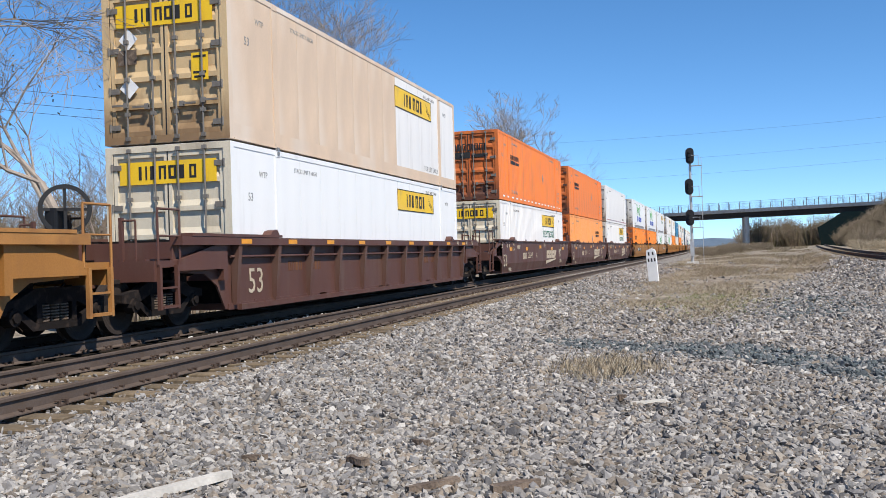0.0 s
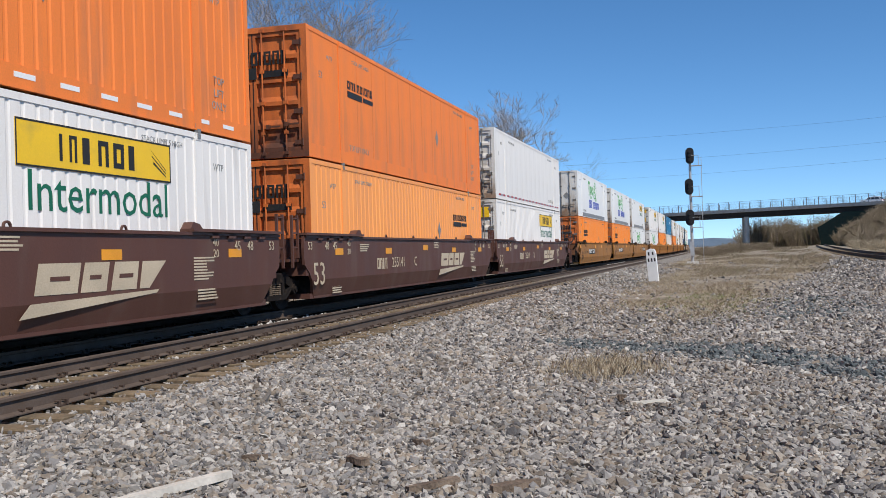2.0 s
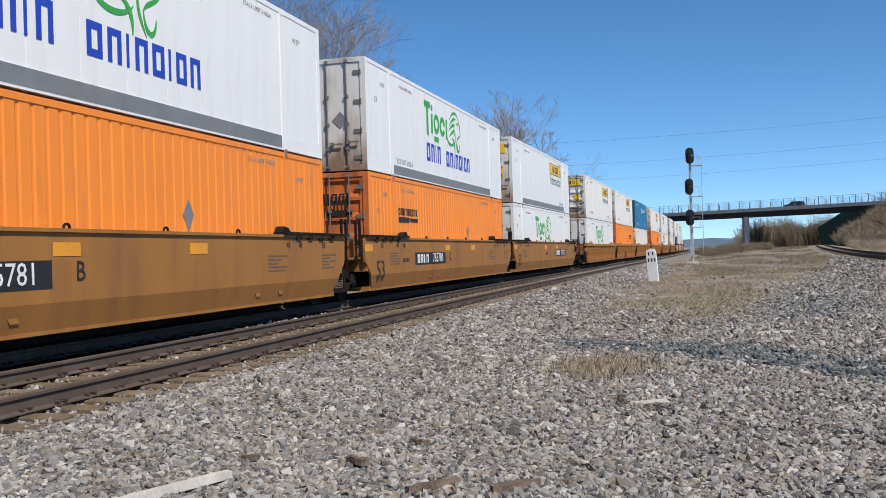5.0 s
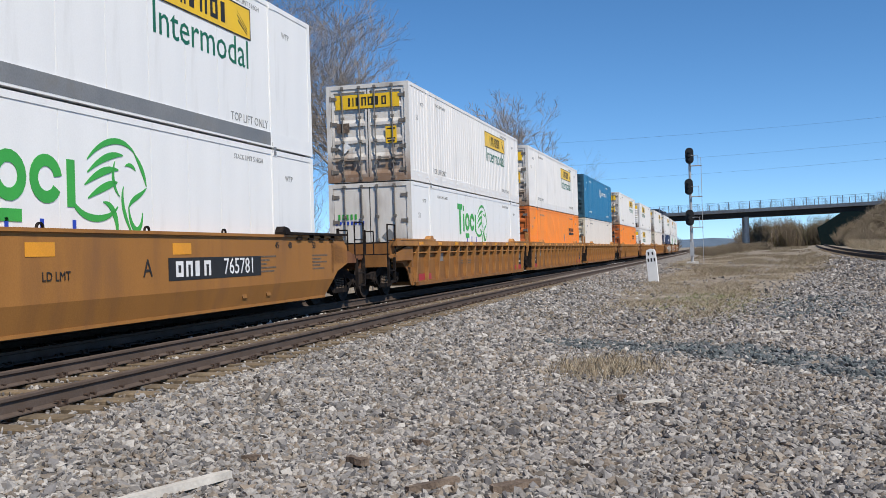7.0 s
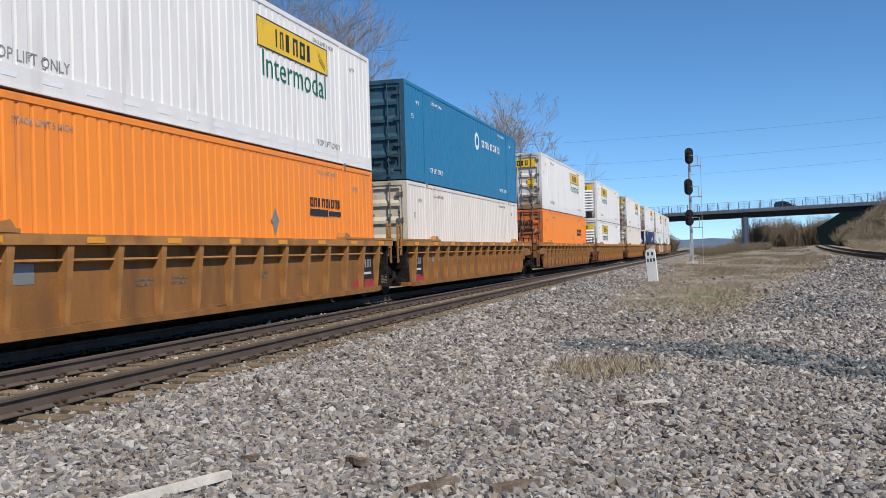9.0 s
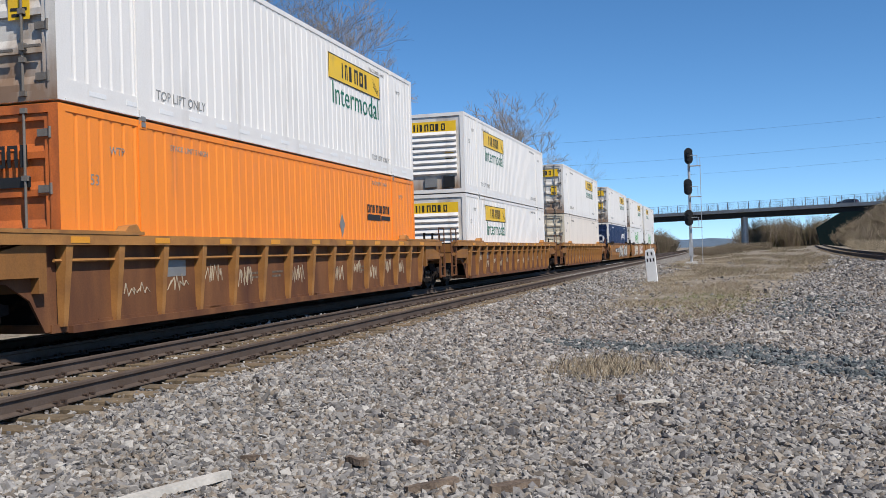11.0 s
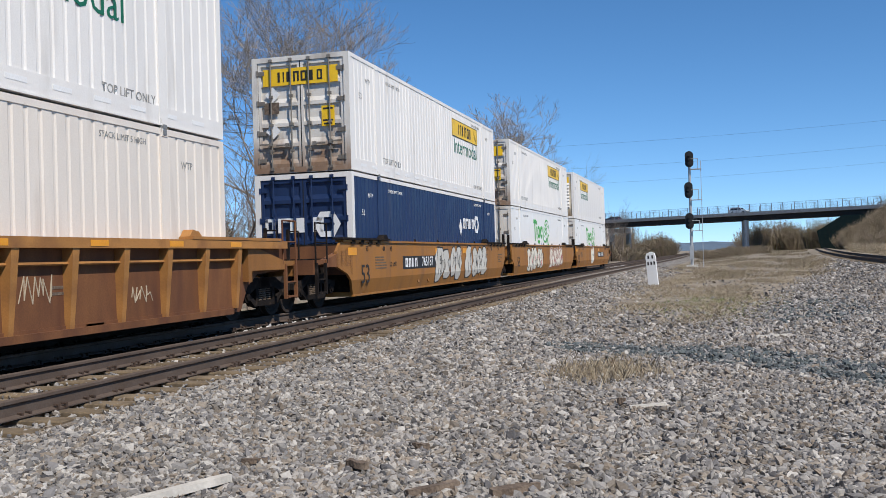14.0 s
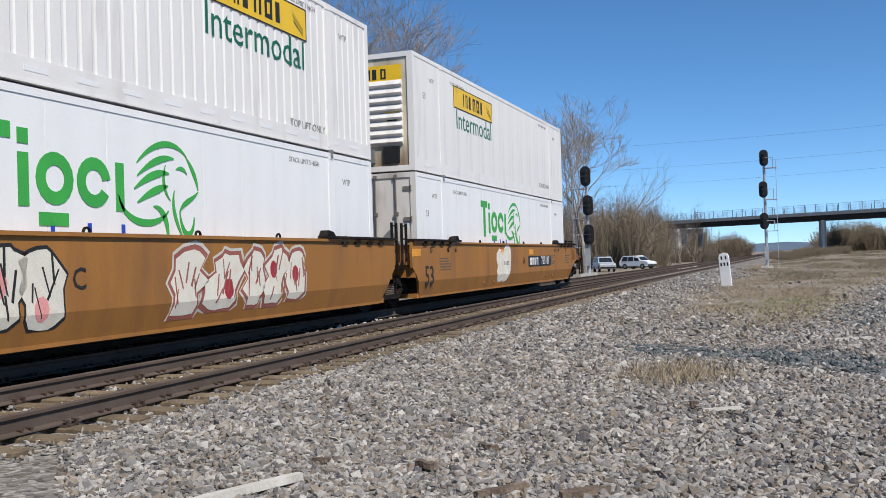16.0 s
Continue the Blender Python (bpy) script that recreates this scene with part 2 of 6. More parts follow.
def ground_mat():
    """Ballast, thin dry grass and bare soil, each where it lies on the plan."""
    m = mat("stony_ground", (0.30, 0.285, 0.265), 0.95, var=0.22, scale=0.8, grain=28, bump=0.9, spec=0.08)
    N, L = m.node_tree.nodes, m.node_tree.links
    tc = [n for n in N if n.type == "TEX_COORD"][0]
    vor = N.new("ShaderNodeTexVoronoi")
    vor.inputs["Scale"].default_value = 19
    L.new(tc.outputs["Object"], vor.inputs["Vector"])
    ramp = N.new("ShaderNodeValToRGB")
    ramp.color_ramp.interpolation = "CONSTANT"
    cols = ((0.12, 0.11, 0.10), (0.20, 0.185, 0.17), (0.28, 0.26, 0.24), (0.165, 0.145, 0.12), (0.23, 0.21, 0.185), (0.34, 0.315, 0.285))
    while len(ramp.color_ramp.elements) < len(cols):
        ramp.color_ramp.elements.new(0.5)
    for i, c in enumerate(cols):
        ramp.color_ramp.elements[i].position, ramp.color_ramp.elements[i].color = i / len(cols), (*c, 1)
    sep = N.new("ShaderNodeSeparateColor")
    L.new(vor.outputs["Color"], sep.inputs[0])
    L.new(sep.outputs[0], ramp.inputs[0])
    att = N.new("ShaderNodeAttribute")
    att.attribute_name = "soil"
    noi = N.new("ShaderNodeTexNoise")
    noi.inputs["Scale"].default_value, noi.inputs["Detail"].default_value = 1.3, 8
    L.new(tc.outputs["Object"], noi.inputs["Vector"])
    add = N.new("ShaderNodeMath")
    L.new(att.outputs["Fac"], add.inputs[0]), L.new(noi.outputs[0], add.inputs[1])
    mr = N.new("ShaderNodeMapRange")
    mr.inputs[1].default_value, mr.inputs[2].default_value = 0.85, 1.15
    L.new(add.outputs[0], mr.inputs[0])
    mx = N.new("ShaderNodeMix")
    mx.data_type = "RGBA"
    L.new(mr.outputs[0], mx.inputs[0])
    L.new(ramp.outputs[0], mx.inputs[6])
    gr = N.new("ShaderNodeValToRGB")
    gr.color_ramp.elements[0].color, gr.color_ramp.elements[1].color = (0.17, 0.14, 0.105, 1), (0.36, 0.31, 0.245, 1)
    n3 = N.new("ShaderNodeTexNoise")
    n3.inputs["Scale"].default_value, n3.inputs["Detail"].default_value = 3.5, 9
    L.new(tc.outputs["Object"], n3.inputs["Vector"])
    mr3 = N.new("ShaderNodeMapRange")
    mr3.inputs[1].default_value, mr3.inputs[2].default_value = 0.33, 0.68
    L.new(n3.outputs[0], mr3.inputs[0])
    L.new(mr3.outputs[0], gr.inputs[0])
    L.new(gr.outputs[0], mx.inputs[7])
    # shade under the train, mixed into the ground colour as near black
    train_shade = N.new("ShaderNodeAttribute")
    train_shade.attribute_name = "train_shade"
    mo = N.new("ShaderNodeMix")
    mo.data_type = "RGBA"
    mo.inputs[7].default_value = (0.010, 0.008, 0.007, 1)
    L.new(train_shade.outputs["Fac"], mo.inputs[0])
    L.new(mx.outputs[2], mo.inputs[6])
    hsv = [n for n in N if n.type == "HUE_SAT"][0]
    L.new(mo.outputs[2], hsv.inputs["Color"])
    bp = [n for n in N if n.type == "BUMP"][0]
    bp.inputs["Distance"].default_value = 0.03
    L.new(vor.outputs["Distance"], bp.inputs["Height"])
    return m


M["ground"] = ground_mat()

# ---- building helpers ----


class Geo:
    """Collects faces of one mesh."""

    def __init__(self):
        self.v, self.f = [], []

    def add(self, verts, faces):
        n = len(self.v)
        self.v += [tuple(v) for v in verts]
        self.f += [tuple(i + n for i in f) for f in faces]
        return self

    def box(self, x0, x1, y0, y1, z0, z1):
        v = [(x, y, z) for x in (x0, x1) for y in (y0, y1) for z in (z0, z1)]
        return self.add(v, [(0, 1, 3, 2), (4, 6, 7, 5), (0, 4, 5, 1), (2, 3, 7, 6), (0, 2, 6, 4), (1, 5, 7, 3)])

    def slab(self, pts, x0, x1):
        """A polygon of (y, z) points, counter-clockwise seen from +x, from x0 to x1."""
        n = len(pts)
        v = [(x1, y, z) for y, z in pts] + [(x0, y, z) for y, z in pts]
        f = [tuple(range(n)), tuple(range(2 * n - 1, n - 1, -1))]
        f += [((i + 1) % n, i, n + i, n + (i + 1) % n) for i in range(n)]
        return self.add(v, f)

    def loft(self, pts, x0, x1, axis=1):
        """A polygon swept along an axis: pts are (x, z) for axis y, (x, y) for axis z."""
        n = len(pts)
        if axis == 1:
            v = [(a, x0, b) for a, b in pts] + [(a, x1, b) for a, b in pts]
        else:
            v = [(a, b, x0) for a, b in pts] + [(a, b, x1) for a, b in pts]
        f = [tuple(range(n)), tuple(range(2 * n - 1, n - 1, -1))]
        f += [((i + 1) % n, i, n + i, n + (i + 1) % n) for i in range(n)]
        return self.add(v, f)

    def tube(self, a, b, r0, r1=None, n=8):
        a, b = Vector(a), Vector(b)
        r1 = r0 if r1 is None else r1
        d = (b - a).normalized()
        u = d.orthogonal().normalized()
        w = d.cross(u)
        v = []
        for p, r in ((a, r0), (b, r1)):
            v += [p + (u * math.cos(2 * math.pi * i / n) + w * math.sin(2 * math.pi * i / n)) * r for i in range(n)]
        f = [(i, (i + 1) % n, n + (i + 1) % n, n + i) for i in range(n)]
        return self.add(v, f + [tuple(range(n - 1, -1, -1)), tuple(range(n, 2 * n))])

    def path(self, pts, r, n=6):
        for a, b in zip(pts, pts[1:]):
            self.tube(a, b, r, n=n)
        return self

    def mesh(self, name, material):
        me = bpy.data.meshes.new(name)
        me.from_pydata(self.v, [], self.f)
        bm = bmesh.new()
        bm.from_mesh(me)
        bmesh.ops.recalc_face_normals(bm, faces=bm.faces)
        bm.to_mesh(me)
        bm.free()
        me.materials.append(material)
        return me


def part(name, geo, material, parent=None, label="", at=None):
    """Links a Geo, or a mesh already made, as one mesh object under a thing or part."""
    me = geo if isinstance(geo, bpy.types.Mesh) else geo.mesh(name, material)
    ob = new(name, me)
    ob.parent = parent
    if at is not None:
        ob.matrix_basis = at
    if label:
        ob["label"] = label
    return ob


def thing(name, label, category, group="", m=None):
    ob = new(name)
    ob.empty_display_size = 0.3
    if m is not None:
        ob.matrix_basis = m
    return tagged(ob, label, category, group)


LETTERS = {}


def letters(text, material, size):
    """A thin mesh of a text, in the plane x = 0 and read along +y, seen from +x."""
    key = (text, material.name, size)
    if key not in LETTERS:
        cu = bpy.data.curves.new("lettering", "FONT")
        cu.body, cu.size, cu.extrude, cu.resolution_u = text, size, 0.002, 2
        cu.align_x, cu.align_y = "CENTER", "CENTER"
        ob = new("lettering", cu)
        bpy.context.view_layer.update()
        me = bpy.data.meshes.new_from_object(ob.evaluated_get(bpy.context.evaluated_depsgraph_get()))
        bpy.data.objects.remove(ob)
        me.transform(Matrix(((0, 0, 1, 0), (1, 0, 0, 0), (0, 1, 0, 0), (0, 0, 0, 1))))
        me.materials.clear()
        me.materials.append(material)
        LETTERS[key] = me
    return LETTERS[key]


def bend(y):
    """How far the tracks swing to the right at y metres ahead."""
    if y < 0:
        return 0.0
    if y < 50:
        return 0.000315 * y * y
    if y < 170:
        return 0.7875 + 0.0315 * (y - 50)
    return 4.5675 + 0.019 * (y - 170)


TRAIN_X = -9.36      # centre line of the train's track at the camera
EMPTY_X = -6.76      # centre line of the empty track

# ---- ground ----


def smooth(a, b, x):
    t = min(1, max(0, (x - a) / (b - a)))
    return t * t * (3 - 2 * t)


def siding_x(y):
    """Centre line of the curved siding."""
    return 9.6 + 0.074 * (y - 48) + 0.00016 * (y - 48) ** 2


BA, BB = Vector((-25, 280.7)), Vector((92, 211.5))     # the bridge's ends
BDIR = (BB - BA).normalized()
BLEN = (BB - BA).length
DECK = 9.9


def siding_z(y):
    """Height of the siding's rail head."""
    return 0.40 + 0.40 * smooth(60, 190, y)


def level(x, y):
    """Height of the ground on the plan."""
    u = x - bend(y)
    z = -0.31
    z -= 0.16 * smooth(-5.2, -2.6, u)                              # shoulder of the empty track
    z += 0.06 * smooth(20, 60, y)
    z += (0.12 * smooth(10, 40, y) + 0.62 * smooth(45, 190, y)) * smooth(-2, 6, u)
    s = x - siding_x(y)
    if y > 20:
        z += (siding_z(y) - 0.23 - z) * (1 - smooth(1.6, 3.6, abs(s))) * smooth(22, 40, y)
    z -= 0.55 * smooth(-12.2, -17, u)                              # ditch beyond the train
    z += 0.015 * noise.noise((x * 0.7, y * 0.7, 0)) * smooth(-5.2, -4.2, u) + 0.04 * noise.noise((x * 0.15, y * 0.15, 3)) * smooth(-4.8, -2, u)
    if y > 60:
        z += 5.6 * smooth(9, 22, x - 0.10 * y) * smooth(135, 200, y) * (1 - smooth(260, 285, y))
    if y > 200:                                                    # bank that carries the road to the bridge
        p = Vector((x, y)) - BA
        d, w = p.dot(BDIR), abs(p.x * BDIR.y - p.y * BDIR.x)
        z += (DECK - 0.02 - z) * smooth(-1, -5, d) * (1 - smooth(6.5, 17, w))
    return z


def soil(x, y):
    """0: stones; 1: thin dry grass and soil."""
    u = x - bend(y)
    a = smooth(15, 26, y + 1.2 * u) * smooth(-4.6, -2.2, u - 0.02 * y) * (1 - smooth(-0.5, 1.3, x - 1.0 - 0.185 * (y - 25)))
    a += 0.8 * (1 - smooth(0.35, 1.0, math.hypot((x + 1.1) / 1.1, (y - 12.6) / 1.5)))
    a = max(a, smooth(3.2, 5, x - siding_x(y)) * smooth(20, 40, y))
    a = max(a, smooth(-12.5, -14, u))
    a = max(a, 0.9 * smooth(55, 80, y) * smooth(2.6, 3.6, abs(x - siding_x(y))) * smooth(-4.2, -3, u))
    return a


def ground():
    def steps(*runs):
        out = []
        for a, b, n in runs:
            out += [a + (b - a) * i / n for i in range(n)]
        return out + [runs[-1][1]]
    xs = steps((-1500, -200, 8), (-200, -40, 16), (-40, -14, 26), (-14, 14, 112), (14, 60, 46), (60, 200, 28), (200, 1500, 8))
    ys = steps((-900, -60, 8), (-60, 0, 12), (0, 40, 130), (40, 120, 100), (120, 320, 80), (320, 3000, 20))
    verts = [(x, y, level(x, y)) for y in ys for x in xs]
    n = len(xs)
    faces = [(j * n + i, j * n + i + 1, (j + 1) * n + i + 1, (j + 1) * n + i) for j in range(len(ys) - 1) for i in range(n - 1)]
    me = bpy.data.meshes.new("ground")
    me.from_pydata(verts, [], faces)
    at = me.attributes.new("soil", "FLOAT", "POINT")
    at.data.foreach_set("value", [soil(v[0], v[1]) for v in verts])
    # mask of the ground painted dark as the shade below the train
    ao = me.attributes.new("train_shade", "FLOAT", "POINT")
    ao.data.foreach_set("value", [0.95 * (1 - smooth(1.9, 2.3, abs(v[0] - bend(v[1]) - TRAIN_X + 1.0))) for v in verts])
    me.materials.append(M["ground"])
    me.shade_smooth()
    return tagged(new("ground", me), "grey ballast ground with thin dry grass beside the tracks", "ground", kind="structure")


ground()



def stones(name, spots, material, label):
    """Many loose angular stones as one mesh. spots: rows of x, y, z, size."""
    bm = bmesh.new()
    bmesh.ops.create_icosphere(bm, subdivisions=1, radius=1)
    base = np.array([v.co[:] for v in bm.verts])
    tris = np.array([[v.index for v in f.verts] for f in bm.faces])
    bm.free()
    rng = np.random.default_rng(len(spots))
    n = len(spots)
    sp = np.array(spots)
    v = base[None] * rng.uniform(0.5, 1.35, (n, 12, 1))
    v = v * np.stack([rng.uniform(0.85, 1.6, n), rng.uniform(0.65, 1.1, n), rng.uniform(0.42, 0.75, n)], 1)[:, None]
    q = rng.normal(size=(n, 4)) * np.array([1, 0.35, 0.35, 1.0])
    q /= np.linalg.norm(q, axis=1, keepdims=True)
    w, x, y, z = q.T
    rot = np.stack([np.stack([1 - 2 * (y * y + z * z), 2 * (x * y - z * w), 2 * (x * z + y * w)], 1),
                    np.stack([2 * (x * y + z * w), 1 - 2 * (x * x + z * z), 2 * (y * z - x * w)], 1),
                    np.stack([2 * (x * z - y * w), 2 * (y * z + x * w), 1 - 2 * (x * x + y * y)], 1)], 1)
    v = np.einsum("nij,nkj->nki", rot, v) * sp[:, 3][:, None, None] + sp[:, None, :3]
    f = (tris[None] + (np.arange(n) * 12)[:, None, None]).reshape(-1, 3)
    me = bpy.data.meshes.new(name)
    me.vertices.add(n * 12)
    me.vertices.foreach_set("co", v.reshape(-1))
    me.loops.add(len(f) * 3)
    me.loops.foreach_set("vertex_index", f.reshape(-1).astype(np.int32))
    me.polygons.add(len(f))
    me.polygons.foreach_set("loop_start", np.arange(0, len(f) * 3, 3, dtype=np.int32))
    me.update()
    me.validate()
    me.shade_flat()
    me.materials.append(material)
    return tagged(new(name, me), label, "ballast", kind="stuff")


def band(x, y):
    """How much of the blue-grey chippings lie here."""
    c = 14.9 - 0.83 * x - 0.16 * x * x + 0.2 * math.sin(x * 1.9)
    w = min(1.75, max(0.45, 1.25 + 0.3 * x)) + 0.12 * math.sin(x * 2.7)
    a = (1 - smooth(0.55, 1.05, abs(y - c) / w)) * smooth(-2.8, -2.0, x)
    return max(a, 0.55 * (1 - smooth(0.5, 1.1, math.hypot((x - 3.0 - 0.16 * (y - 25)) / 1.5, (y - 25) / 5.5))))


def ballast():
    rng = random.Random(4)
    grey, dark = [], []
    for y0, y1, per, s0, s1 in ((4.4, 8, 880, 0.017, 0.038), (8, 12, 560, 0.019, 0.041), (12, 18, 300, 0.023, 0.047), (18, 28, 120, 0.03, 0.058),
                                (28, 48, 34, 0.035, 0.07), (48, 85, 9, 0.05, 0.095)):
        x0, x1 = -5.42, 1.6 + 0.24 * y1
        for _ in range(int((y1 - y0) * (x1 - x0) * per)):
            x, y = rng.uniform(x0, x1), rng.uniform(y0, y1)
            if x > 0.75 + 0.215 * y or x < -0.86 * y or (y > 48 and abs(x + bend(y) - siding_x(y)) < 1.5):
                continue
            x += bend(y)
            if rng.random() < soil(x, y) * 0.93:
                continue
            s = rng.uniform(s0, s1) * (1.4 if rng.random() < 0.09 else 1)
            row = (x, y, level(x, y) + s * rng.uniform(-0.1, 0.45), s)
            (dark if rng.random() < 0.85 * band(x, y) else grey).append(row)
    # between and beside the rails
    for _ in range(14000):
        y = rng.uniform(4, 45) if rng.random() < 0.8 else rng.uniform(45, 80)
        x = EMPTY_X + rng.choice((rng.uniform(-0.66, 0.66), rng.uniform(-0.66, 0.66), rng.uniform(-1.5, -0.85), rng.uniform(0.85, 1.5))) + bend(y)
        s = rng.uniform(0.018, 0.034)
        grey.append((x, y, -0.295 + rng.uniform(-0.012, 0.018), s))
    stones("ballast_stones", grey, M["stone"], "loose grey and tan crushed stone ballast")
    fresh = []
    for y0, y1, n in ((14.5, 20.5, 420), (21, 25, 60), (78, 92, 160), (30, 40, 60)):
        for _ in range(n):
            y, s = rng.uniform(y0, y1), rng.uniform(0.022, 0.045) * (1 if y0 < 50 else 2.2)
            fresh.append((-8.13 + bend(y) + rng.gauss(0, 0.11), y, -0.27 + rng.uniform(0, 0.09), s))
    stones("pale_stones", fresh, M["palestone"], "small heap of fresh pale stone between the tracks")
    stones("dark_chippings", dark, M["darkstone"], "band of blue-grey crushed stone across the ballast")


ballast()

# ---- tracks ----
RAIL_PROFILE = ((-0.075, 0), (0.075, 0), (0.075, 0.012), (0.012, 0.03), (0.012, 0.125), (0.036, 0.14), (0.036, 0.168), (0.03, 0.175),
                (-0.03, 0.175), (-0.036, 0.168), (-0.036, 0.14), (-0.012, 0.125), (-0.012, 0.03), (-0.075, 0.012))


def rail(name, line, z, ys, parent):
    """A rail along line(y), its head at height z."""
    g = Geo()
    n = len(RAIL_PROFILE)
    for y in ys:
        g.v += [(line(y) + a, y, z(y) - 0.175 + b) for a, b in RAIL_PROFILE]
    for j in range(len(ys) - 1):
        g.f += [(j * n + i, j * n + (i + 1) % n, (j + 1) * n + (i + 1) % n, (j + 1) * n + i) for i in range(n)]
    ob = part(name, g, M["rail"], parent)
    me = ob.data
    me.materials.append(M["railtop"])
    for p in me.polygons:
        p.material_index = 1 if p.normal.z > 0.9 and p.center.z > z(p.center.y) - 0.02 else 0
    return ob


def track(name, label, line, z, ys, tie_from, tie_to, spikes=True, spike_to=30, wood="tie"):
    root = tagged(new(name), label, "railway track", kind="structure")
    for side in (-0.7525, 0.7525):
        rail("rail", lambda y: line(y) + side, z, ys, root)
    rng = random.Random(9)
    tie = Geo().box(-1.3, 1.3, -0.115, 0.115, -0.18, 0).mesh("tie", M[wood])
    bm = bmesh.new()
    bm.from_mesh(tie)
    bmesh.ops.bevel(bm, geom=bm.edges, offset=0.012, segments=1, affect="EDGES")
    bm.to_mesh(tie), bm.free()
    plate = Geo().box(-0.10, 0.10, -0.09, 0.09, 0, 0.014)
    for x in (-0.095, 0.095):
        for y in (-0.05, 0.06):
            plate.box(x - 0.013, x + 0.013, y - 0.013, y + 0.013, 0.012, 0.05)
            plate.box(x - 0.013 - 0.03 * (x > 0), x + 0.013 + 0.03 * (x < 0), y - 0.018, y + 0.018, 0.048, 0.062)
    plate = plate.mesh("tie_plate", M["spike"])
    y = tie_from
    while y < tie_to:
        slope = math.degrees(math.atan2(line(y + 1) - line(y - 1), 2))
        turn = -slope + rng.uniform(-1.2, 1.2)
        t = part("tie", tie, None, root, at=pose(line(y) + rng.uniform(-0.05, 0.05), y, z(y) - 0.19 + rng.uniform(-0.006, 0.004), 0, 0, turn))
        if spikes and y < spike_to:
            for side in (-0.7525, 0.7525):
                part("tie_plate", plate, None, t, at=pose(side, 0, 0.001))
        y += 0.5 * rng.uniform(0.94, 1.06)
    return root


RUN = [-60 + 5 * i for i in range(24)] + [60 + 10 * i for i in range(30)]
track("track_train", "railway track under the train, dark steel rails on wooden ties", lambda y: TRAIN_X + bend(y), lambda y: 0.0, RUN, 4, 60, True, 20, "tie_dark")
track("track_empty", "empty railway track, brown steel rails spiked to weathered wooden ties", lambda y: EMPTY_X + bend(y), lambda y: -0.075, RUN, 3, 70, True, 42)
track("track_siding", "rusty siding curving away in gravel", siding_x, siding_z, [22 + 4 * i for i in range(60)], 30, 120, False)

# ---- containers ----
HL, HW, BOX = 8.075, 1.295, 2.9
PITCH = 0.2775


def wave(y0, y1, z0, z1, x, depth, g):
    """Vertical corrugations on a side, outward to +x."""
    n = max(1, round((y1 - y0) / PITCH))
    p = (y1 - y0) / n
    row = []
    for i in range(n):
        a = y0 + i * p
        row += [(a, x), (a + p * 0.66, x), (a + p * 0.76, x - depth), (a + p * 0.9, x - depth)]
    row.append((y1, x))
    k = len(row)
    v = [(b, a, z0) for a, b in row] + [(b, a, z1) for a, b in row]
    return g.add(v, [(i, i + 1, k + i + 1, k + i) for i in range(k - 1)])


SHARED = {}


def shared(key, build, material):
    k = (key, material.name)
    if k not in SHARED:
        SHARED[k] = build().mesh(key if isinstance(key, str) else key[0], material)
    return SHARED[k]


def mirror(me_key, me):
    k = (me_key, "mirror")
    if k not in SHARED:
        c = me.copy()
        c.transform(Matrix.Diagonal((-1, 1, 1, 1)))
        c.flip_normals()
        SHARED[k] = c
    return SHARED[k]


POSTS = (-6.1, 6.1)


def side_corrugated():
    g = Geo()
    return wave(-HL + 0.14, HL - 0.14, 0.29, BOX - 0.1, HW - 0.012, 0.015, g)


def side_plate():
    return Geo().box(HW - 0.05, HW - 0.02, -HL + 0.14, HL - 0.14, 0.29, BOX - 0.1)


def sheet_geo(w):
    g = Geo().box(HW - 0.021, HW - 0.012, -w / 2 + 0.007, w / 2 - 0.007, 0.29, BOX - 0.1)
    return g


def frame_geo():
    """Rails and corner posts of one box."""
    g = Geo()
    for s in (-1, 1):
        x0, x1 = sorted((s * (HW - 0.09), s * HW))
        g.box(x0, x1, -HL + 0.15, HL - 0.15, 0.03, 0.30).box(*sorted((s * (HW - 0.09), s * (HW + 0.012))), -HL + 0.15, HL - 0.15, 0.0, 0.03)   # bottom rail with a lip
        g.box(x0, x1, -HL + 0.15, HL - 0.15, BOX - 0.11, BOX - 0.012)      # top rail
        for e in (-1, 1):
            y0, y1 = sorted((e * (HL - 0.15), e * HL))
            g.box(*sorted((s * (HW - 0.14), s * HW)), y0, y1, 0.0, BOX - 0.012)
    for e in (-1, 1):
        y0, y1 = sorted((e * (HL - 0.12), e * HL))
        g.box(-HW + 0.14, HW - 0.14, y0, y1, 0, 0.13)
        g.box(-HW + 0.14, HW - 0.14, y0, y1, BOX - 0.13, BOX - 0.012)
    g.box(-HW + 0.08, HW - 0.08, -HL + 0.1, HL - 0.1, 0.05, 0.12)
    return g


def end_frame():
    """The stained frame round the doors."""
    g = Geo()
    for s in (-1, 1):
        g.box(*sorted((s * (HW - 0.15), s * (HW - 0.002))), -HL - 0.004, -HL + 0.02, 0.004, BOX - 0.016)
    return g.box(-HW + 0.15, HW - 0.15, -HL - 0.004, -HL + 0.02, 0.004, 0.135).box(-HW + 0.15, HW - 0.15, -HL - 0.004, -HL + 0.02, BOX - 0.135, BOX - 0.016)


def roof_geo():
    g = Geo().box(-HW + 0.09, HW - 0.09, -HL + 0.12, HL - 0.12, BOX - 0.06, BOX - 0.02)
    for i in range(52):
        y = -7.8 + i * 0.306
        g.box(-HW + 0.12, HW - 0.12, y, y + 0.13, BOX - 0.03, BOX - 0.004)
    return g


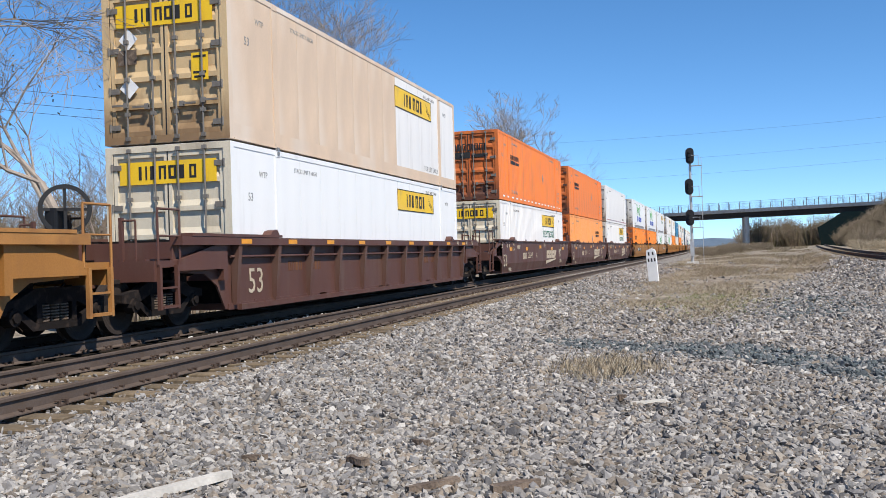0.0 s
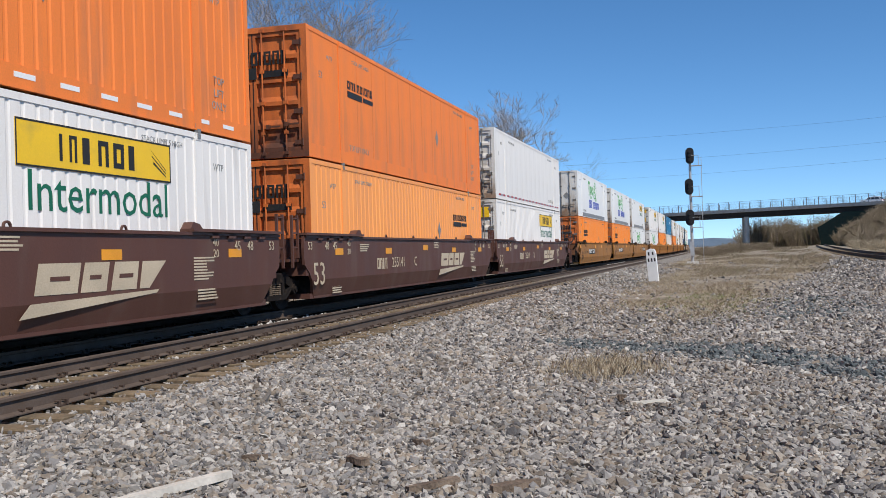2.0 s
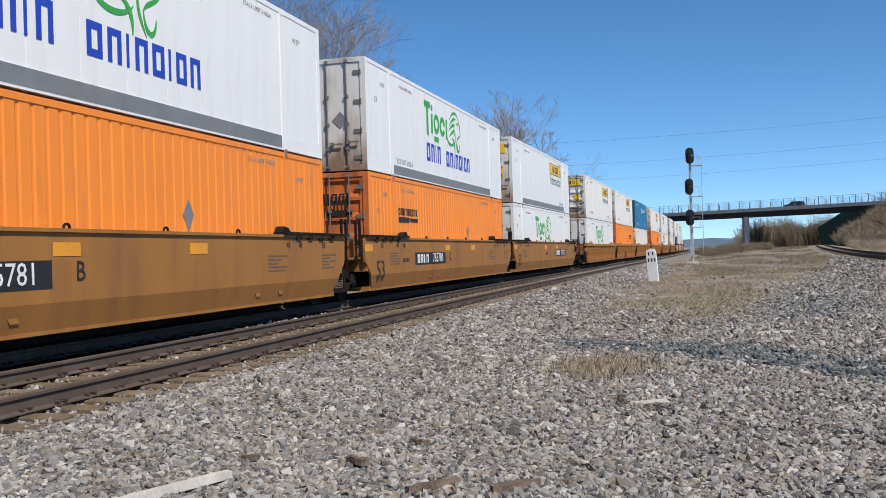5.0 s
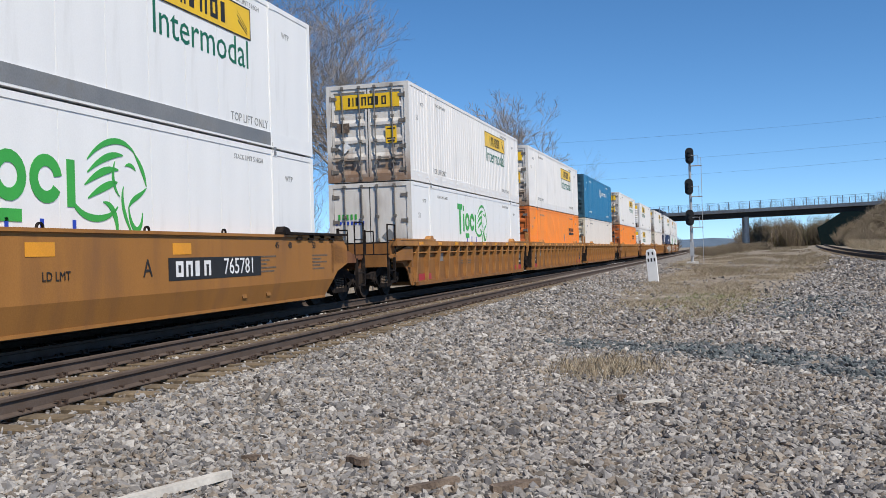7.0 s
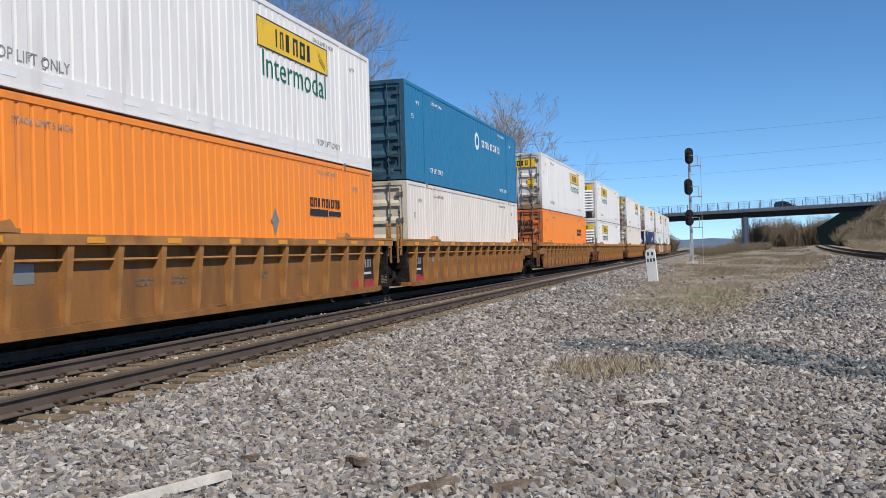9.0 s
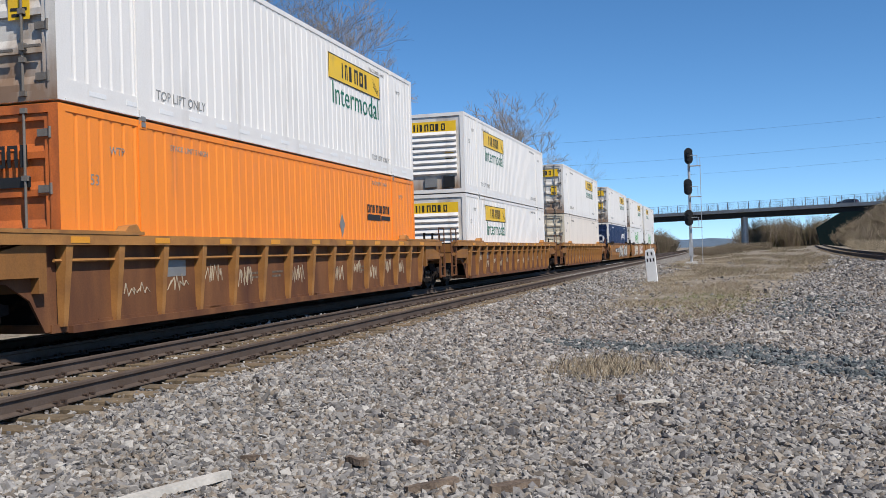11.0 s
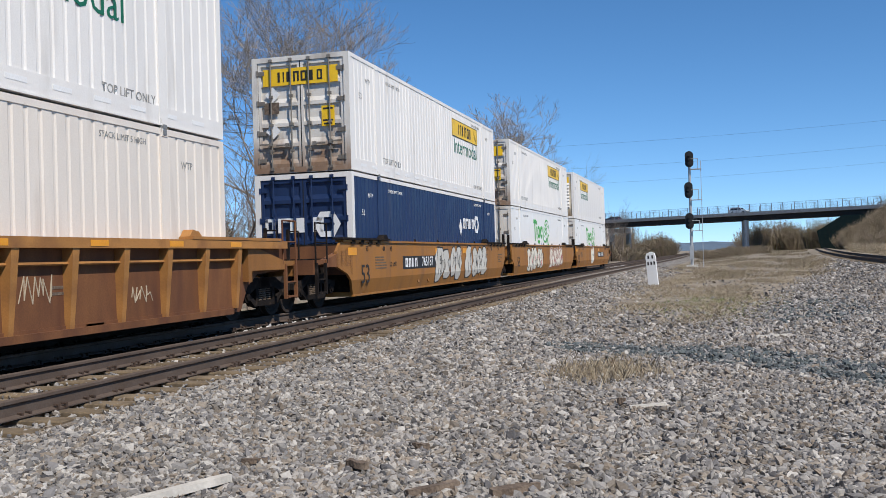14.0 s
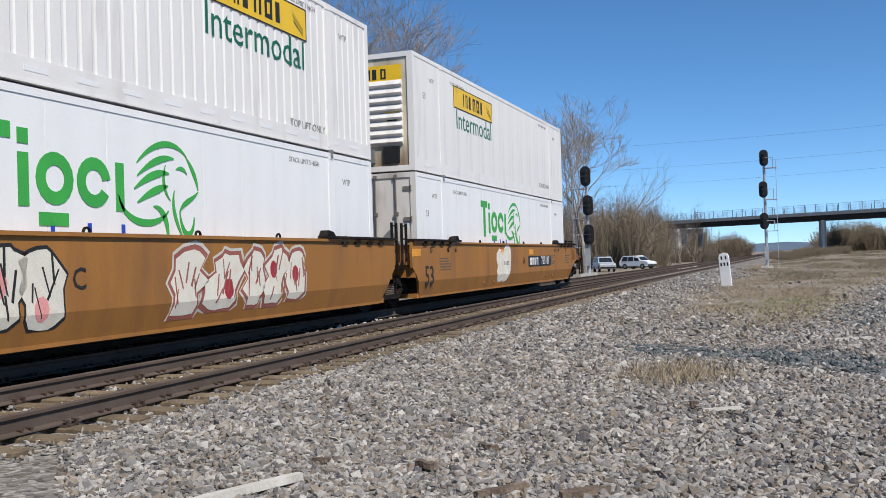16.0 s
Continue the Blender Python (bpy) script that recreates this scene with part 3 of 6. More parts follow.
def lift_post():
    g = Geo().box(HW - 0.08, HW + 0.008, -0.12, 0.12, 0.0, BOX - 0.012)
    g.box(HW - 0.03, HW + 0.018, -0.085, 0.085, BOX - 0.14, BOX - 0.02)
    return g.box(HW - 0.03, HW + 0.018, -0.085, 0.085, 0.0, 0.12)


def casting():
    g = Geo()
    g.box(HW - 0.02, HW + 0.012, -0.09, 0.09, -0.06, 0.06)
    return g.box(HW + 0.01, HW + 0.03, -0.05, 0.05, -0.10, -0.03)


def door_leaf(panels):
    """One door leaf from x = 0 to x = 1.14, closed at y = 0, with raised horizontal panels."""
    w, h0, h1 = 1.135, 0.14, BOX - 0.14
    g = Geo().box(0.012, w, 0.05, 0.09, h0, h1)
    g.box(0.012, 0.075, 0.0, 0.05, h0, h1).box(w - 0.075, w, 0.0, 0.05, h0, h1)
    n = panels
    for i in range(n + 1):
        z = h0 + (h1 - h0 - 0.09) * i / n
        g.box(0.075, w - 0.075, 0.0, 0.05, z, z + 0.09)
        if i < n:                                                             # sloped ledge under each bar
            z2 = h0 + (h1 - h0 - 0.09) * (i + 1) / n
            g.add([(0.075, 0.05, z + 0.2), (w - 0.075, 0.05, z + 0.2), (w - 0.075, 0.002, z + 0.09), (0.075, 0.002, z + 0.09)], [(0, 1, 2, 3)])
    return g


def plain_leaf():
    w = 1.135
    return Geo().box(0.005, w, 0.0, 0.06, 0.14, BOX - 0.14)


def lock_rod():
    g = Geo().tube((0, -0.045, 0.06), (0, -0.045, BOX - 0.06), 0.019, n=8)
    for z in (0.10, 0.55, 1.2, 1.9, BOX - 0.10):
        g.box(-0.045, 0.045, -0.068, 0.0, z - 0.035, z + 0.035)
    return g


def handle_geo():
    g = Geo().box(-0.30, 0.03, -0.085, -0.055, -0.018, 0.018)
    return g.box(-0.30, -0.22, -0.09, -0.02, -0.05, 0.05)


def hinge_geo():
    g = Geo().box(-0.10, 0.11, -0.022, 0.01, -0.05, 0.05)
    return g.tube((0.10, -0.02, -0.075), (0.10, -0.02, 0.075), 0.024, n=6)


def doors(box, door, rodmat, style):
    y = -HL + 0.02
    for s in (-1, 1):
        leaf = shared(("door", style), plain_leaf if style == "flat" else lambda: door_leaf(5), door)
        d = part("door", leaf, None, box, at=pose(0, y, 0) @ Matrix.Diagonal((s, 1, 1, 1)))
        part("gasket", shared("gasket", lambda: Geo().box(0.0, 0.012, -0.004, 0.03, 0.14, BOX - 0.14).box(1.135, 1.155, -0.004, 0.03, 0.14, BOX - 0.14), M["black"]), None, d)
        rod = shared("lock_rod", lock_rod, rodmat)
        han = shared("door_handle", handle_geo, rodmat)
        hin = shared("hinge", hinge_geo, rodmat)
        for x in (0.24, 0.78):
            part("lock_rod", rod, None, d, at=pose(x, 0, 0))
        part("door_handle", han, None, d, at=pose(0.62, 0, 0.68))
        part("door_handle", han, None, d, at=pose(1.06, 0, 0.72))
        for z in (0.32, 1.0, 1.75, 2.5):
            part("hinge", hin, None, d, at=pose(1.06, 0, z))


def reefer_end(box, door):
    y = -HL
    part("end_panel", Geo().box(-1.14, 1.14, y + 0.03, y + 0.08, 0.14, BOX - 0.14), door, box)
    bar = shared("cooling_fin", lambda: Geo().slab([(0.03, -0.095), (0.03, 0.095), (-0.01, 0.095), (-0.075, -0.02)], -1.0, 1.0), M["white"])
    for i in range(8):
        part("cooling_fin", bar, None, box, at=pose(0, y + 0.01, 0.72 + i * 0.2))
    part("control_box", Geo().box(-0.2, 0.25, y - 0.05, y + 0.05, 0.22, 0.55), M["steel"], box)
    part("vent_box", Geo().box(0.5, 0.9, y - 0.04, y + 0.05, 0.2, 0.6), M["black"], box)


def plain_end(box, col):
    def build():
        g = Geo()
        for i in range(8):
            x = -1.13 + i * 0.2825
            g.box(x, x + 0.19, HL - 0.06, HL - 0.015, 0.13, BOX - 0.13)
        return g.box(-1.15, 1.15, HL - 0.09, HL - 0.05, 0.13, BOX - 0.13)
    part("end_wall", shared("end_wall", build, col), None, box)


def mark_blocks(widths, h, gap, dx=0.006):
    """A row of plain blocks standing for a name, centred, read along +y, seen from +x."""
    g = Geo()
    total = sum(widths) + gap * (len(widths) - 1)
    y = -total / 2
    for i, w in enumerate(widths):
        t = min(0.3 * w, 0.26 * h)
        if w < 0.12 or i % 3 == 2:
            g.box(0, dx, y, y + min(w, 2.2 * t), -h / 2, h / 2)
        else:                                                              # hollow block
            g.box(0, dx, y, y + t, -h / 2, h / 2).box(0, dx, y + w - t, y + w, -h / 2, h / 2)
            g.box(0, dx, y + t, y + w - t, h / 2 - t, h / 2)
            if i % 2 == 0:
                g.box(0, dx, y + t, y + w - t, -h / 2, -h / 2 + t)
        y += w + gap
    return g


def ring(r0, r1, a0, a1, n=20, dx=0.006):
    g = Geo()
    for i in range(n):
        a, b = (radians(a0 + (a1 - a0) * k / n) for k in (i, i + 1))
        pts = [(math.cos(a) * r0, math.sin(a) * r0), (math.cos(a) * r1, math.sin(a) * r1), (math.cos(b) * r1, math.sin(b) * r1), (math.cos(b) * r0, math.sin(b) * r0)]
        g.slab(pts, 0, dx)
    return g


def green_shapes():
    """Bold upright and round shapes in a row."""
    g = Geo().box(0, 0.006, -1.35, -0.72, 0.36, 0.55).box(0, 0.006, -1.13, -0.93, -0.5, 0.36).box(0, 0.006, -0.62, -0.45, -0.4, 0.22).box(0, 0.006, -0.62, -0.45, 0.32, 0.5)
    for y, a0, a1 in ((-0.02, 0, 360), (0.68, 10, 330)):
        r = ring(0.16, 0.32, a0, a1, 18)
        g.add([(p[0], p[1] + y, p[2] - 0.05) for p in r.v], r.f)
    g.box(0, 0.006, -0.3, 0.2, -0.62, -0.46)
    return g.box(0, 0.006, 1.1, 1.27, -0.4, 0.24)


def stroke(g, pts, w, dx=0.006, n=14):
    """A curved stroke through four control points (y, z), thin at both ends and w wide in its middle."""
    a, b, c, d = (Vector(p) for p in pts)
    row = []
    for i in range(n + 1):
        t = i / n
        u = 1 - t
        p = a * u ** 3 + b * 3 * u * u * t + c * 3 * u * t * t + d * t ** 3
        q = (b - a) * u * u + (c - b) * 2 * u * t + (d - c) * t * t
        k = Vector((-q.y, q.x)).normalized() * w * 0.5 * (0.18 + 0.82 * math.sin(math.pi * t))
        row.append((p + k, p - k))
    for (p0, p1), (q0, q1) in zip(row, row[1:]):
        g.slab([tuple(p1), tuple(q1), tuple(q0), tuple(p0)], 0, dx)


def emblem_shapes():
    """A sweeping emblem of tapered strokes."""
    g = Geo()
    for w, *pts in ((0.10, (-0.95, -0.18), (-0.85, -0.62), (-0.1, -0.62), (0.15, -0.35)), (0.09, (-0.55, 0.28), (-0.2, 0.6), (0.3, 0.72), (0.62, 0.45)),
                    (0.08, (0.6, 0.46), (0.75, 0.3), (0.85, 0.18), (0.9, -0.02)), (0.08, (0.9, -0.04), (0.7, -0.2), (0.5, -0.2), (0.42, -0.36)),
                    (0.09, (0.42, -0.34), (0.45, -0.75), (0.75, -0.8), (0.78, -0.42)), (0.10, (-0.55, 0.1), (-0.2, 0.35), (0.1, 0.42), (0.3, 0.4)),
                    (0.11, (-0.62, -0.08), (-0.3, 0.12), (-0.05, 0.2), (0.18, 0.18)), (0.11, (-0.55, -0.26), (-0.25, -0.1), (0.0, -0.02), (0.15, 0.0)),
                    (0.10, (-0.2, -0.3), (0.0, -0.3), (0.15, -0.5), (0.12, -0.8)), (0.07, (0.3, -0.05), (0.2, -0.3), (0.35, -0.55), (0.5, -0.75)),
                    (0.06, (0.35, 0.25), (0.45, 0.3), (0.55, 0.28), (0.62, 0.2)), (0.06, (0.1, 0.3), (0.0, 0.1), (0.05, -0.1), (0.2, -0.2))):
        stroke(g, pts, w)
    return g


SIDE = HW - 0.009


def side_text(box, text, size, y, z, material=None, name="lettering"):
    return part(name, letters(text, material or M["ink"], size), None, box, at=pose(SIDE, y, z))


def yellow_sign(box, y, z, w=3.6, h=0.6):
    p = part("sign_panel", shared(("sign_panel", w), lambda: Geo().box(0, 0.008, -w / 2, w / 2, -h / 2, h / 2), M["yellow"]), None, box,
             "yellow sign panel with black lettering", at=pose(SIDE - 0.002, y, z))
    part("sign_mark", shared(("sign_mark", w), lambda: mark_blocks([0.09, 0.16, 0.24, 0.24, 0.26, 0.22], 0.36, 0.12), M["ink"]), None, p,
         at=pose(0.007, -0.05, 0))

    def edge():
        g = Geo()
        for z0 in (-h / 2, h / 2 - 0.025):
            g.box(0, 0.004, -w / 2, w / 2, z0, z0 + 0.025)
        for y0 in (-w / 2, w / 2 - 0.025):
            g.box(0, 0.004, y0, y0 + 0.025, -h / 2 + 0.025, h / 2 - 0.025)
        for i in range(3):
            g.slab([(w * 0.34 + 0.04 * i, h * 0.3 - 0.09 * i), (w * 0.34 + 0.04 * i, h * 0.3 - 0.11 * i), (w * 0.46, -h * 0.2 - 0.05 * i), (w * 0.46, -h * 0.17 - 0.05 * i)], 0, 0.004)
        return g
    part("sign_border", shared(("sign_border", w), edge, M["ink"]), None, p, at=pose(0.007, 0, 0))
    return p


TURN_END = pose(0, 0, 0, 0, 0, -90)      # from the side to the leading end


def end_sign(box, z=2.38, w=2.0, h=0.42):
    p = part("end_sign", shared("end_sign", lambda: Geo().box(0, 0.008, -w / 2, w / 2, -h / 2, h / 2), M["yellow"]), None, box,
             "yellow sign on the doors", at=pose(0, -HL + 0.012, z) @ TURN_END)
    part("sign_mark", shared("end_mark", lambda: mark_blocks([0.09, 0.05, 0.13, 0.15, 0.16, 0.17, 0.14], 0.25, 0.05), M["ink"]), None, p, at=pose(0.007, 0, 0))
    return p


def door_stickers(box, rng):
    st = shared("sticker", lambda: Geo().box(0, 0.006, -0.17, 0.17, -0.25, 0.25), M["yellow"])
    part("sticker", st, None, box, "yellow warning sticker", at=pose(0.72, -HL + 0.012, 1.35) @ TURN_END)
    bars = shared("sticker_bar", lambda: Geo().box(0, 0.004, -0.13, 0.13, 0.16, 0.2).box(0, 0.004, -0.13, 0.13, -0.13, -0.09).box(0, 0.004, -0.11, 0.11, -0.21, -0.17), M["ink"])
    part("sticker_bar", bars, None, box, at=pose(0.72, -HL + 0.005, 1.35) @ TURN_END)
    part("sticker", shared("dark_sticker", lambda: Geo().box(0, 0.006, -0.2, 0.2, -0.14, 0.14), M["rot"]), None, box, at=pose(-0.78, -HL + 0.012, 1.62) @ TURN_END)
    dm = shared("diamond", lambda: Geo().slab([(-0.2, 0), (0, -0.2), (0.2, 0), (0, 0.2)], 0, 0.006), M["snow"])
    for z in (1.05, 1.95)[: rng.choice((1, 2))]:
        part("placard", dm, None, box, at=pose(-0.75, -HL + 0.012, z) @ TURN_END)


def container(spec, top, label):
    """One 53 ft container. spec: side style, side colour, door colour, door style, marks."""
    style, col, door, dstyle, marks = spec
    box = thing("container", label, "container", "containers on the train")
    c = M[col]
    side_me = shared("side_" + style, side_corrugated if style == "corr" else side_plate, c)
    part("side_wall", side_me, None, box)
    part("side_wall", mirror("side_" + style + col, side_me), None, box)
    if style == "plate":
        edges = [-HL + 0.14, -6.1] + [-6.1 + 12.2 * i / 11 for i in range(1, 12)] + [HL - 0.14]
        for a, b in zip(edges, edges[1:]):
            part("side_sheet", shared(("side_sheet", round(b - a, 2)), lambda: sheet_geo(b - a), M["white"] if col == "tan" and a > 0.9 else c), None, box, at=pose(0, (a + b) / 2, 0))
    fcol = M["white"] if "whiteposts" in marks else c
    part("frame", shared("frame", frame_geo, fcol), None, box)
    part("roof", shared("roof", roof_geo, c), None, box)
    for y in POSTS:
        post = part("lift_post", shared("lift_post", lift_post, c), None, box, at=pose(0, y, 0))
        part("lift_casting", shared("casting", casting, M["steel"]), None, post, at=pose(0, 0, BOX - 0.01 if top is False else 0.05))
    plain_end(box, c)
    rng = random.Random(len(bpy.data.objects))
    part("end_frame", shared("end_frame", end_frame, M["white"] if dstyle == "reefer" or "whiteposts" in marks else M[door]), None, box)
    if dstyle == "reefer":
        reefer_end(box, M[door])
    else:
        doors(box, M[door], M["rod"] if "rods" in marks or col in ("white", "cream") else M[door], dstyle)
    if "skirt" in marks:
        def skirt():
            g = Geo().box(HW, HW + 0.006, -5.95, 5.95, 0.04, 0.29)
            return g
        part("bottom_rail_cover", shared("skirt", skirt, M["steel"]), None, box)
    if "redwhite" in marks:
        for i in range(19):
            part("reflector_strip", shared("strip", lambda: Geo().box(HW, HW + 0.005, -0.17, 0.17, 0.15, 0.23), M["red"]), None, box, at=pose(0, -7.3 + i * 0.81, 0))
        for i in range(18):
            part("reflector_strip", shared("pale_strip", lambda: Geo().box(HW, HW + 0.005, -0.2, 0.2, 0.15, 0.23), M["silver"]), None, box, at=pose(0, -6.895 + i * 0.81, 0))
    if "tape" in marks:
        for i in range(17):
            part("reflector_strip", shared("tape", lambda: Geo().box(HW, HW + 0.004, -0.2, 0.2, 0.14, 0.21), M["snow"]), None, box, at=pose(0, -7.2 + i * 0.9, 0))
    if "jb" in marks or "jbi" in marks:
        zz = 2.24 if top else 2.28
        ys = -3.25 if dstyle == "reefer" else 3.4
        yellow_sign(box, ys, zz)
        if "jbi" in marks:
            side_text(box, "Intermodal", 0.76, ys + 0.05, zz - 0.62, M["green"], "intermodal_lettering")
    if "jbend" in marks:
        end_sign(box)
        if top:
            door_stickers(box, rng)
    if "greenmark" in marks or "greenblue" in marks:
        z = 1.9 if "greenmark" in marks else 2.0
        y = -0.4
        part("green_mark", shared("green_mark", green_shapes, M["leafgreen"]), None, box, at=pose(SIDE, y - 1.1, z))
        part("green_emblem", shared("emblem", emblem_shapes, M["leafgreen"]), None, box, at=pose(SIDE, y + 1.0, z))
        if "greenblue" in marks:
            part("blue_mark", shared("blue_mark", lambda: ring(0.2, 0.3, 50, 310, 14).v and mark_blocks([0.36, 0.34, 0.09, 0.34], 0.56, 0.14), M["azure"]), None, box, at=pose(SIDE, -1.9, 0.98))
            part("blue_mark", shared("blue_mark_2", lambda: mark_blocks([0.36, 0.34, 0.1, 0.34, 0.34, 0.1, 0.32, 0.32], 0.5, 0.13), M["azure"]), None, box, at=pose(SIDE, 1.15, 0.95))
        else:
            part("blue_mark", shared("blue_mark_3", lambda: mark_blocks([0.1, 0.11, 0.11], 0.42, 0.55), M["azure"]), None, box, at=pose(SIDE, -0.9, 1.12))
        part("placard", shared("grey_diamond", lambda: Geo().slab([(-0.22, 0), (0, -0.22), (0.22, 0), (0, 0.22)], 0, 0.006), M["steel"]), None, box, at=pose(0.58, -HL + 0.012, 1.3) @ TURN_END)
        part("end_mark", shared("end_greenmark", lambda: mark_blocks([0.1, 0.1, 0.1, 0.1, 0.1], 0.16, 0.03), M["leafgreen"]), None, box, at=pose(-0.7, -HL + 0.012, 1.9) @ TURN_END)
        part("end_mark", shared("end_blue", lambda: mark_blocks([0.1] * 8, 0.1, 0.02), M["azure"]), None, box, at=pose(-0.62, -HL + 0.012, 1.72) @ TURN_END)
    if "darkname" in marks:
        z = 1.75
        blk = shared("black_mark", lambda: mark_blocks([0.16, 0.15, 0.16, 0.17, 0.14, 0.06, 0.16, 0.14, 0.16], 0.2, 0.06).box(0, 0.006, -0.9, 0.1, -0.3, -0.15).box(0, 0.006, 0.18, 0.9, -0.28, -0.17), M["ink"])
        part("black_mark", blk, None, box, at=pose(SIDE, -4.75 if "darkfront" in marks else 4.9, z + 0.2))
        part("black_mark", shared("black_end_mark", lambda: mark_blocks([0.17, 0.16, 0.17, 0.17, 0.16, 0.07, 0.17, 0.16, 0.17], 0.3, 0.04).box(0, 0.006, -0.85, 0.1, -0.45, -0.2).box(0, 0.006, 0.16, 0.85, -0.42, -0.28), M["ink"]), None, box, at=pose(0, -HL + 0.0, 2.2) @ TURN_END)
        part("placard", shared("grey_placard", lambda: Geo().slab([(-0.17, 0), (0, -0.3), (0.17, 0), (0, 0.25)], 0, 0.006), M["steel"]), None, box, at=pose(SIDE, 2.2, 1.5))
    if "white_mark" in marks:
        part("white_mark", shared("white_mark", lambda: mark_blocks([0.36, 0.3, 0.3, 0.3, 0.3, 0.3, 0.3], 0.26, 0.16), M["snow"]), None, box, at=pose(SIDE, 3.1, 2.0))
        part("white_emblem", shared("white_emblem", lambda: ring(0.2, 0.34, 0, 360, 12), M["snow"]), None, box, at=pose(SIDE, 0.75, 2.0))
    if "white_name" in marks:
        nm = shared("white_name", lambda: mark_blocks([0.26, 0.42, 0.34, 0.3], 0.36, 0.08), M["snow"])
        em = shared("white_hex", lambda: ring(0.2, 0.36, 0, 360, 6), M["snow"])
        part("white_mark", nm, None, box, at=pose(SIDE, 3.55, 1.9))
        part("white_emblem", em, None, box, at=pose(SIDE, 4.75, 1.9))
        part("white_mark", nm, None, box, at=pose(-0.25, -HL + 0.004, 1.62) @ TURN_END)
        part("white_emblem", em, None, box, at=pose(0.62, -HL + 0.004, 1.62) @ TURN_END)
        part("placard", shared("white_diamond", lambda: Geo().slab([(-0.2, 0), (0, -0.3), (0.2, 0), (0, 0.3)], 0, 0.006), M["snow"]), None, box, at=pose(SIDE, 2.4, 1.75))
    pale = M["snow"] if col in ("blue", "navy") else M["faint"]
    if top:
        if col.startswith("orange"):
            for i, w in enumerate(("TOP", "LIFT", "ONLY")):
                side_text(box, w, 0.2, 6.9, 0.95 - 0.22 * i, pale)
            side_text(box, "TOP LIFT ONLY", 0.2, -4.9, 0.42, pale)
        else:
            side_text(box, "TOP LIFT ONLY", 0.22, 5.1 if style == "plate" and "greenblue" not in marks else -4.9, 0.42, pale)
            side_text(box, "TOP LIFT ONLY", 0.2, 5.2, 0.36, pale) if style == "corr" else None
    side_text(box, "53", 0.22, -7.3, 1.9, pale)
    side_text(box, "WTP", 0.17, -6.75, 2.35, pale)
    side_text(box, "WTP", 0.17, 6.8, 2.35, pale)
    side_text(box, "STACK LIMIT 5 HIGH", 0.13, -4.7, 2.55, pale)
    side_text(box, "STACK LIMIT 5 HIGH", 0.13, 5.0, 2.62, pale)
    return box

# ---- well cars ----
FULL, JOINT = 11.35, 9.42


def wheel_geo():
    g = Geo()
    prof = ((0.0, 0.09), (0.05, 0.09), (0.06, 0.05), (0.30, 0.03), (0.36, 0.065), (0.42, 0.07), (0.425, -0.03), (0.455, -0.045), (0.445, -0.065), (0.36, -0.065), (0.30, -0.02), (0.0, -0.06))
    n = 28
    for i in range(n):
        a = 2 * math.pi * i / n
        g.v += [(x, r * math.cos(a), r * math.sin(a)) for r, x in prof]
    k = len(prof)
    for i in range(n):
        j = (i + 1) % n
        g.f += [(i * k + q, i * k + q + 1, j * k + q + 1, j * k + q) for q in range(k - 1)]
    return g


def side_frame_geo():
    g = Geo()
    top = [(-1.18, 0.50), (-1.18, 0.62), (-0.75, 0.68), (-0.45, 0.80), (0.45, 0.80), (0.75, 0.68), (1.18, 0.62), (1.18, 0.50), (0.80, 0.46), (0.42, 0.60), (-0.42, 0.60), (-0.80, 0.46)]
    g.slab(list(reversed(top)), 0, 0.14)
    bot = [(-0.80, 0.47), (-0.5, 0.25), (0.5, 0.25), (0.80, 0.47), (0.72, 0.52), (0.44, 0.35), (-0.44, 0.35), (-0.72, 0.52)]
    g.slab(bot, 0, 0.14)
    for s in (-1, 1):
        g.box(0, 0.14, s * 0.36 - 0.05, s * 0.36 + 0.05, 0.34, 0.62)
    return g


def spring_geo():
    g = Geo()
    for y in (-0.2, 0.0, 0.2):
        for i in range(6):
            g.tube((0.06, y, 0.36 + i * 0.04), (0.06, y, 0.382 + i * 0.04), 0.085, n=10)
    return g


def bogie(car, y):
    b = new("bogie")
    b.parent = car
    b.matrix_basis = pose(0, y, 0)
    b["label"] = "two-axle bogie in dirty cast steel"
    for e in (-0.875, 0.875):
        for s in (-1, 1):
            part("wheel", shared("wheel", wheel_geo, M["tread"]), None, b, at=pose(s * 0.755, e, 0.43) @ Matrix.Diagonal((s, 1, 1, 1)))
            part("bearing", shared("bearing", lambda: Geo().tube((0, 0, 0), (0.14, 0, 0), 0.13, 0.115, 12).tube((0.13, 0, 0), (0.17, 0, 0), 0.07, n=8), M["iron"]), None, b, at=pose(s * 1.0, e, 0.45) @ Matrix.Diagonal((s, 1, 1, 1)))
        part("axle", shared("axle", lambda: Geo().tube((-1.0, 0, 0.43), (1.0, 0, 0.43), 0.08, n=10), M["iron"]), None, b, at=pose(0, e, 0))
    for s in (-1, 1):
        f = part("side_frame", shared("side_frame", side_frame_geo, M["iron"]), None, b, at=pose(s * 0.96, 0, 0) @ Matrix.Diagonal((s, 1, 1, 1)))
        part("spring", shared("spring", spring_geo, M["rot"]), None, f)
    part("bolster", shared("bolster", lambda: Geo().box(-1.1, 1.1, -0.2, 0.2, 0.58, 0.76), M["iron"]), None, b)


def handrail(x, y0, y1, z0, z1):
    return Geo().path([(x, y0, z0), (x, y0, z1), (x, y1, z1), (x, y1, z0)], 0.02, 6)


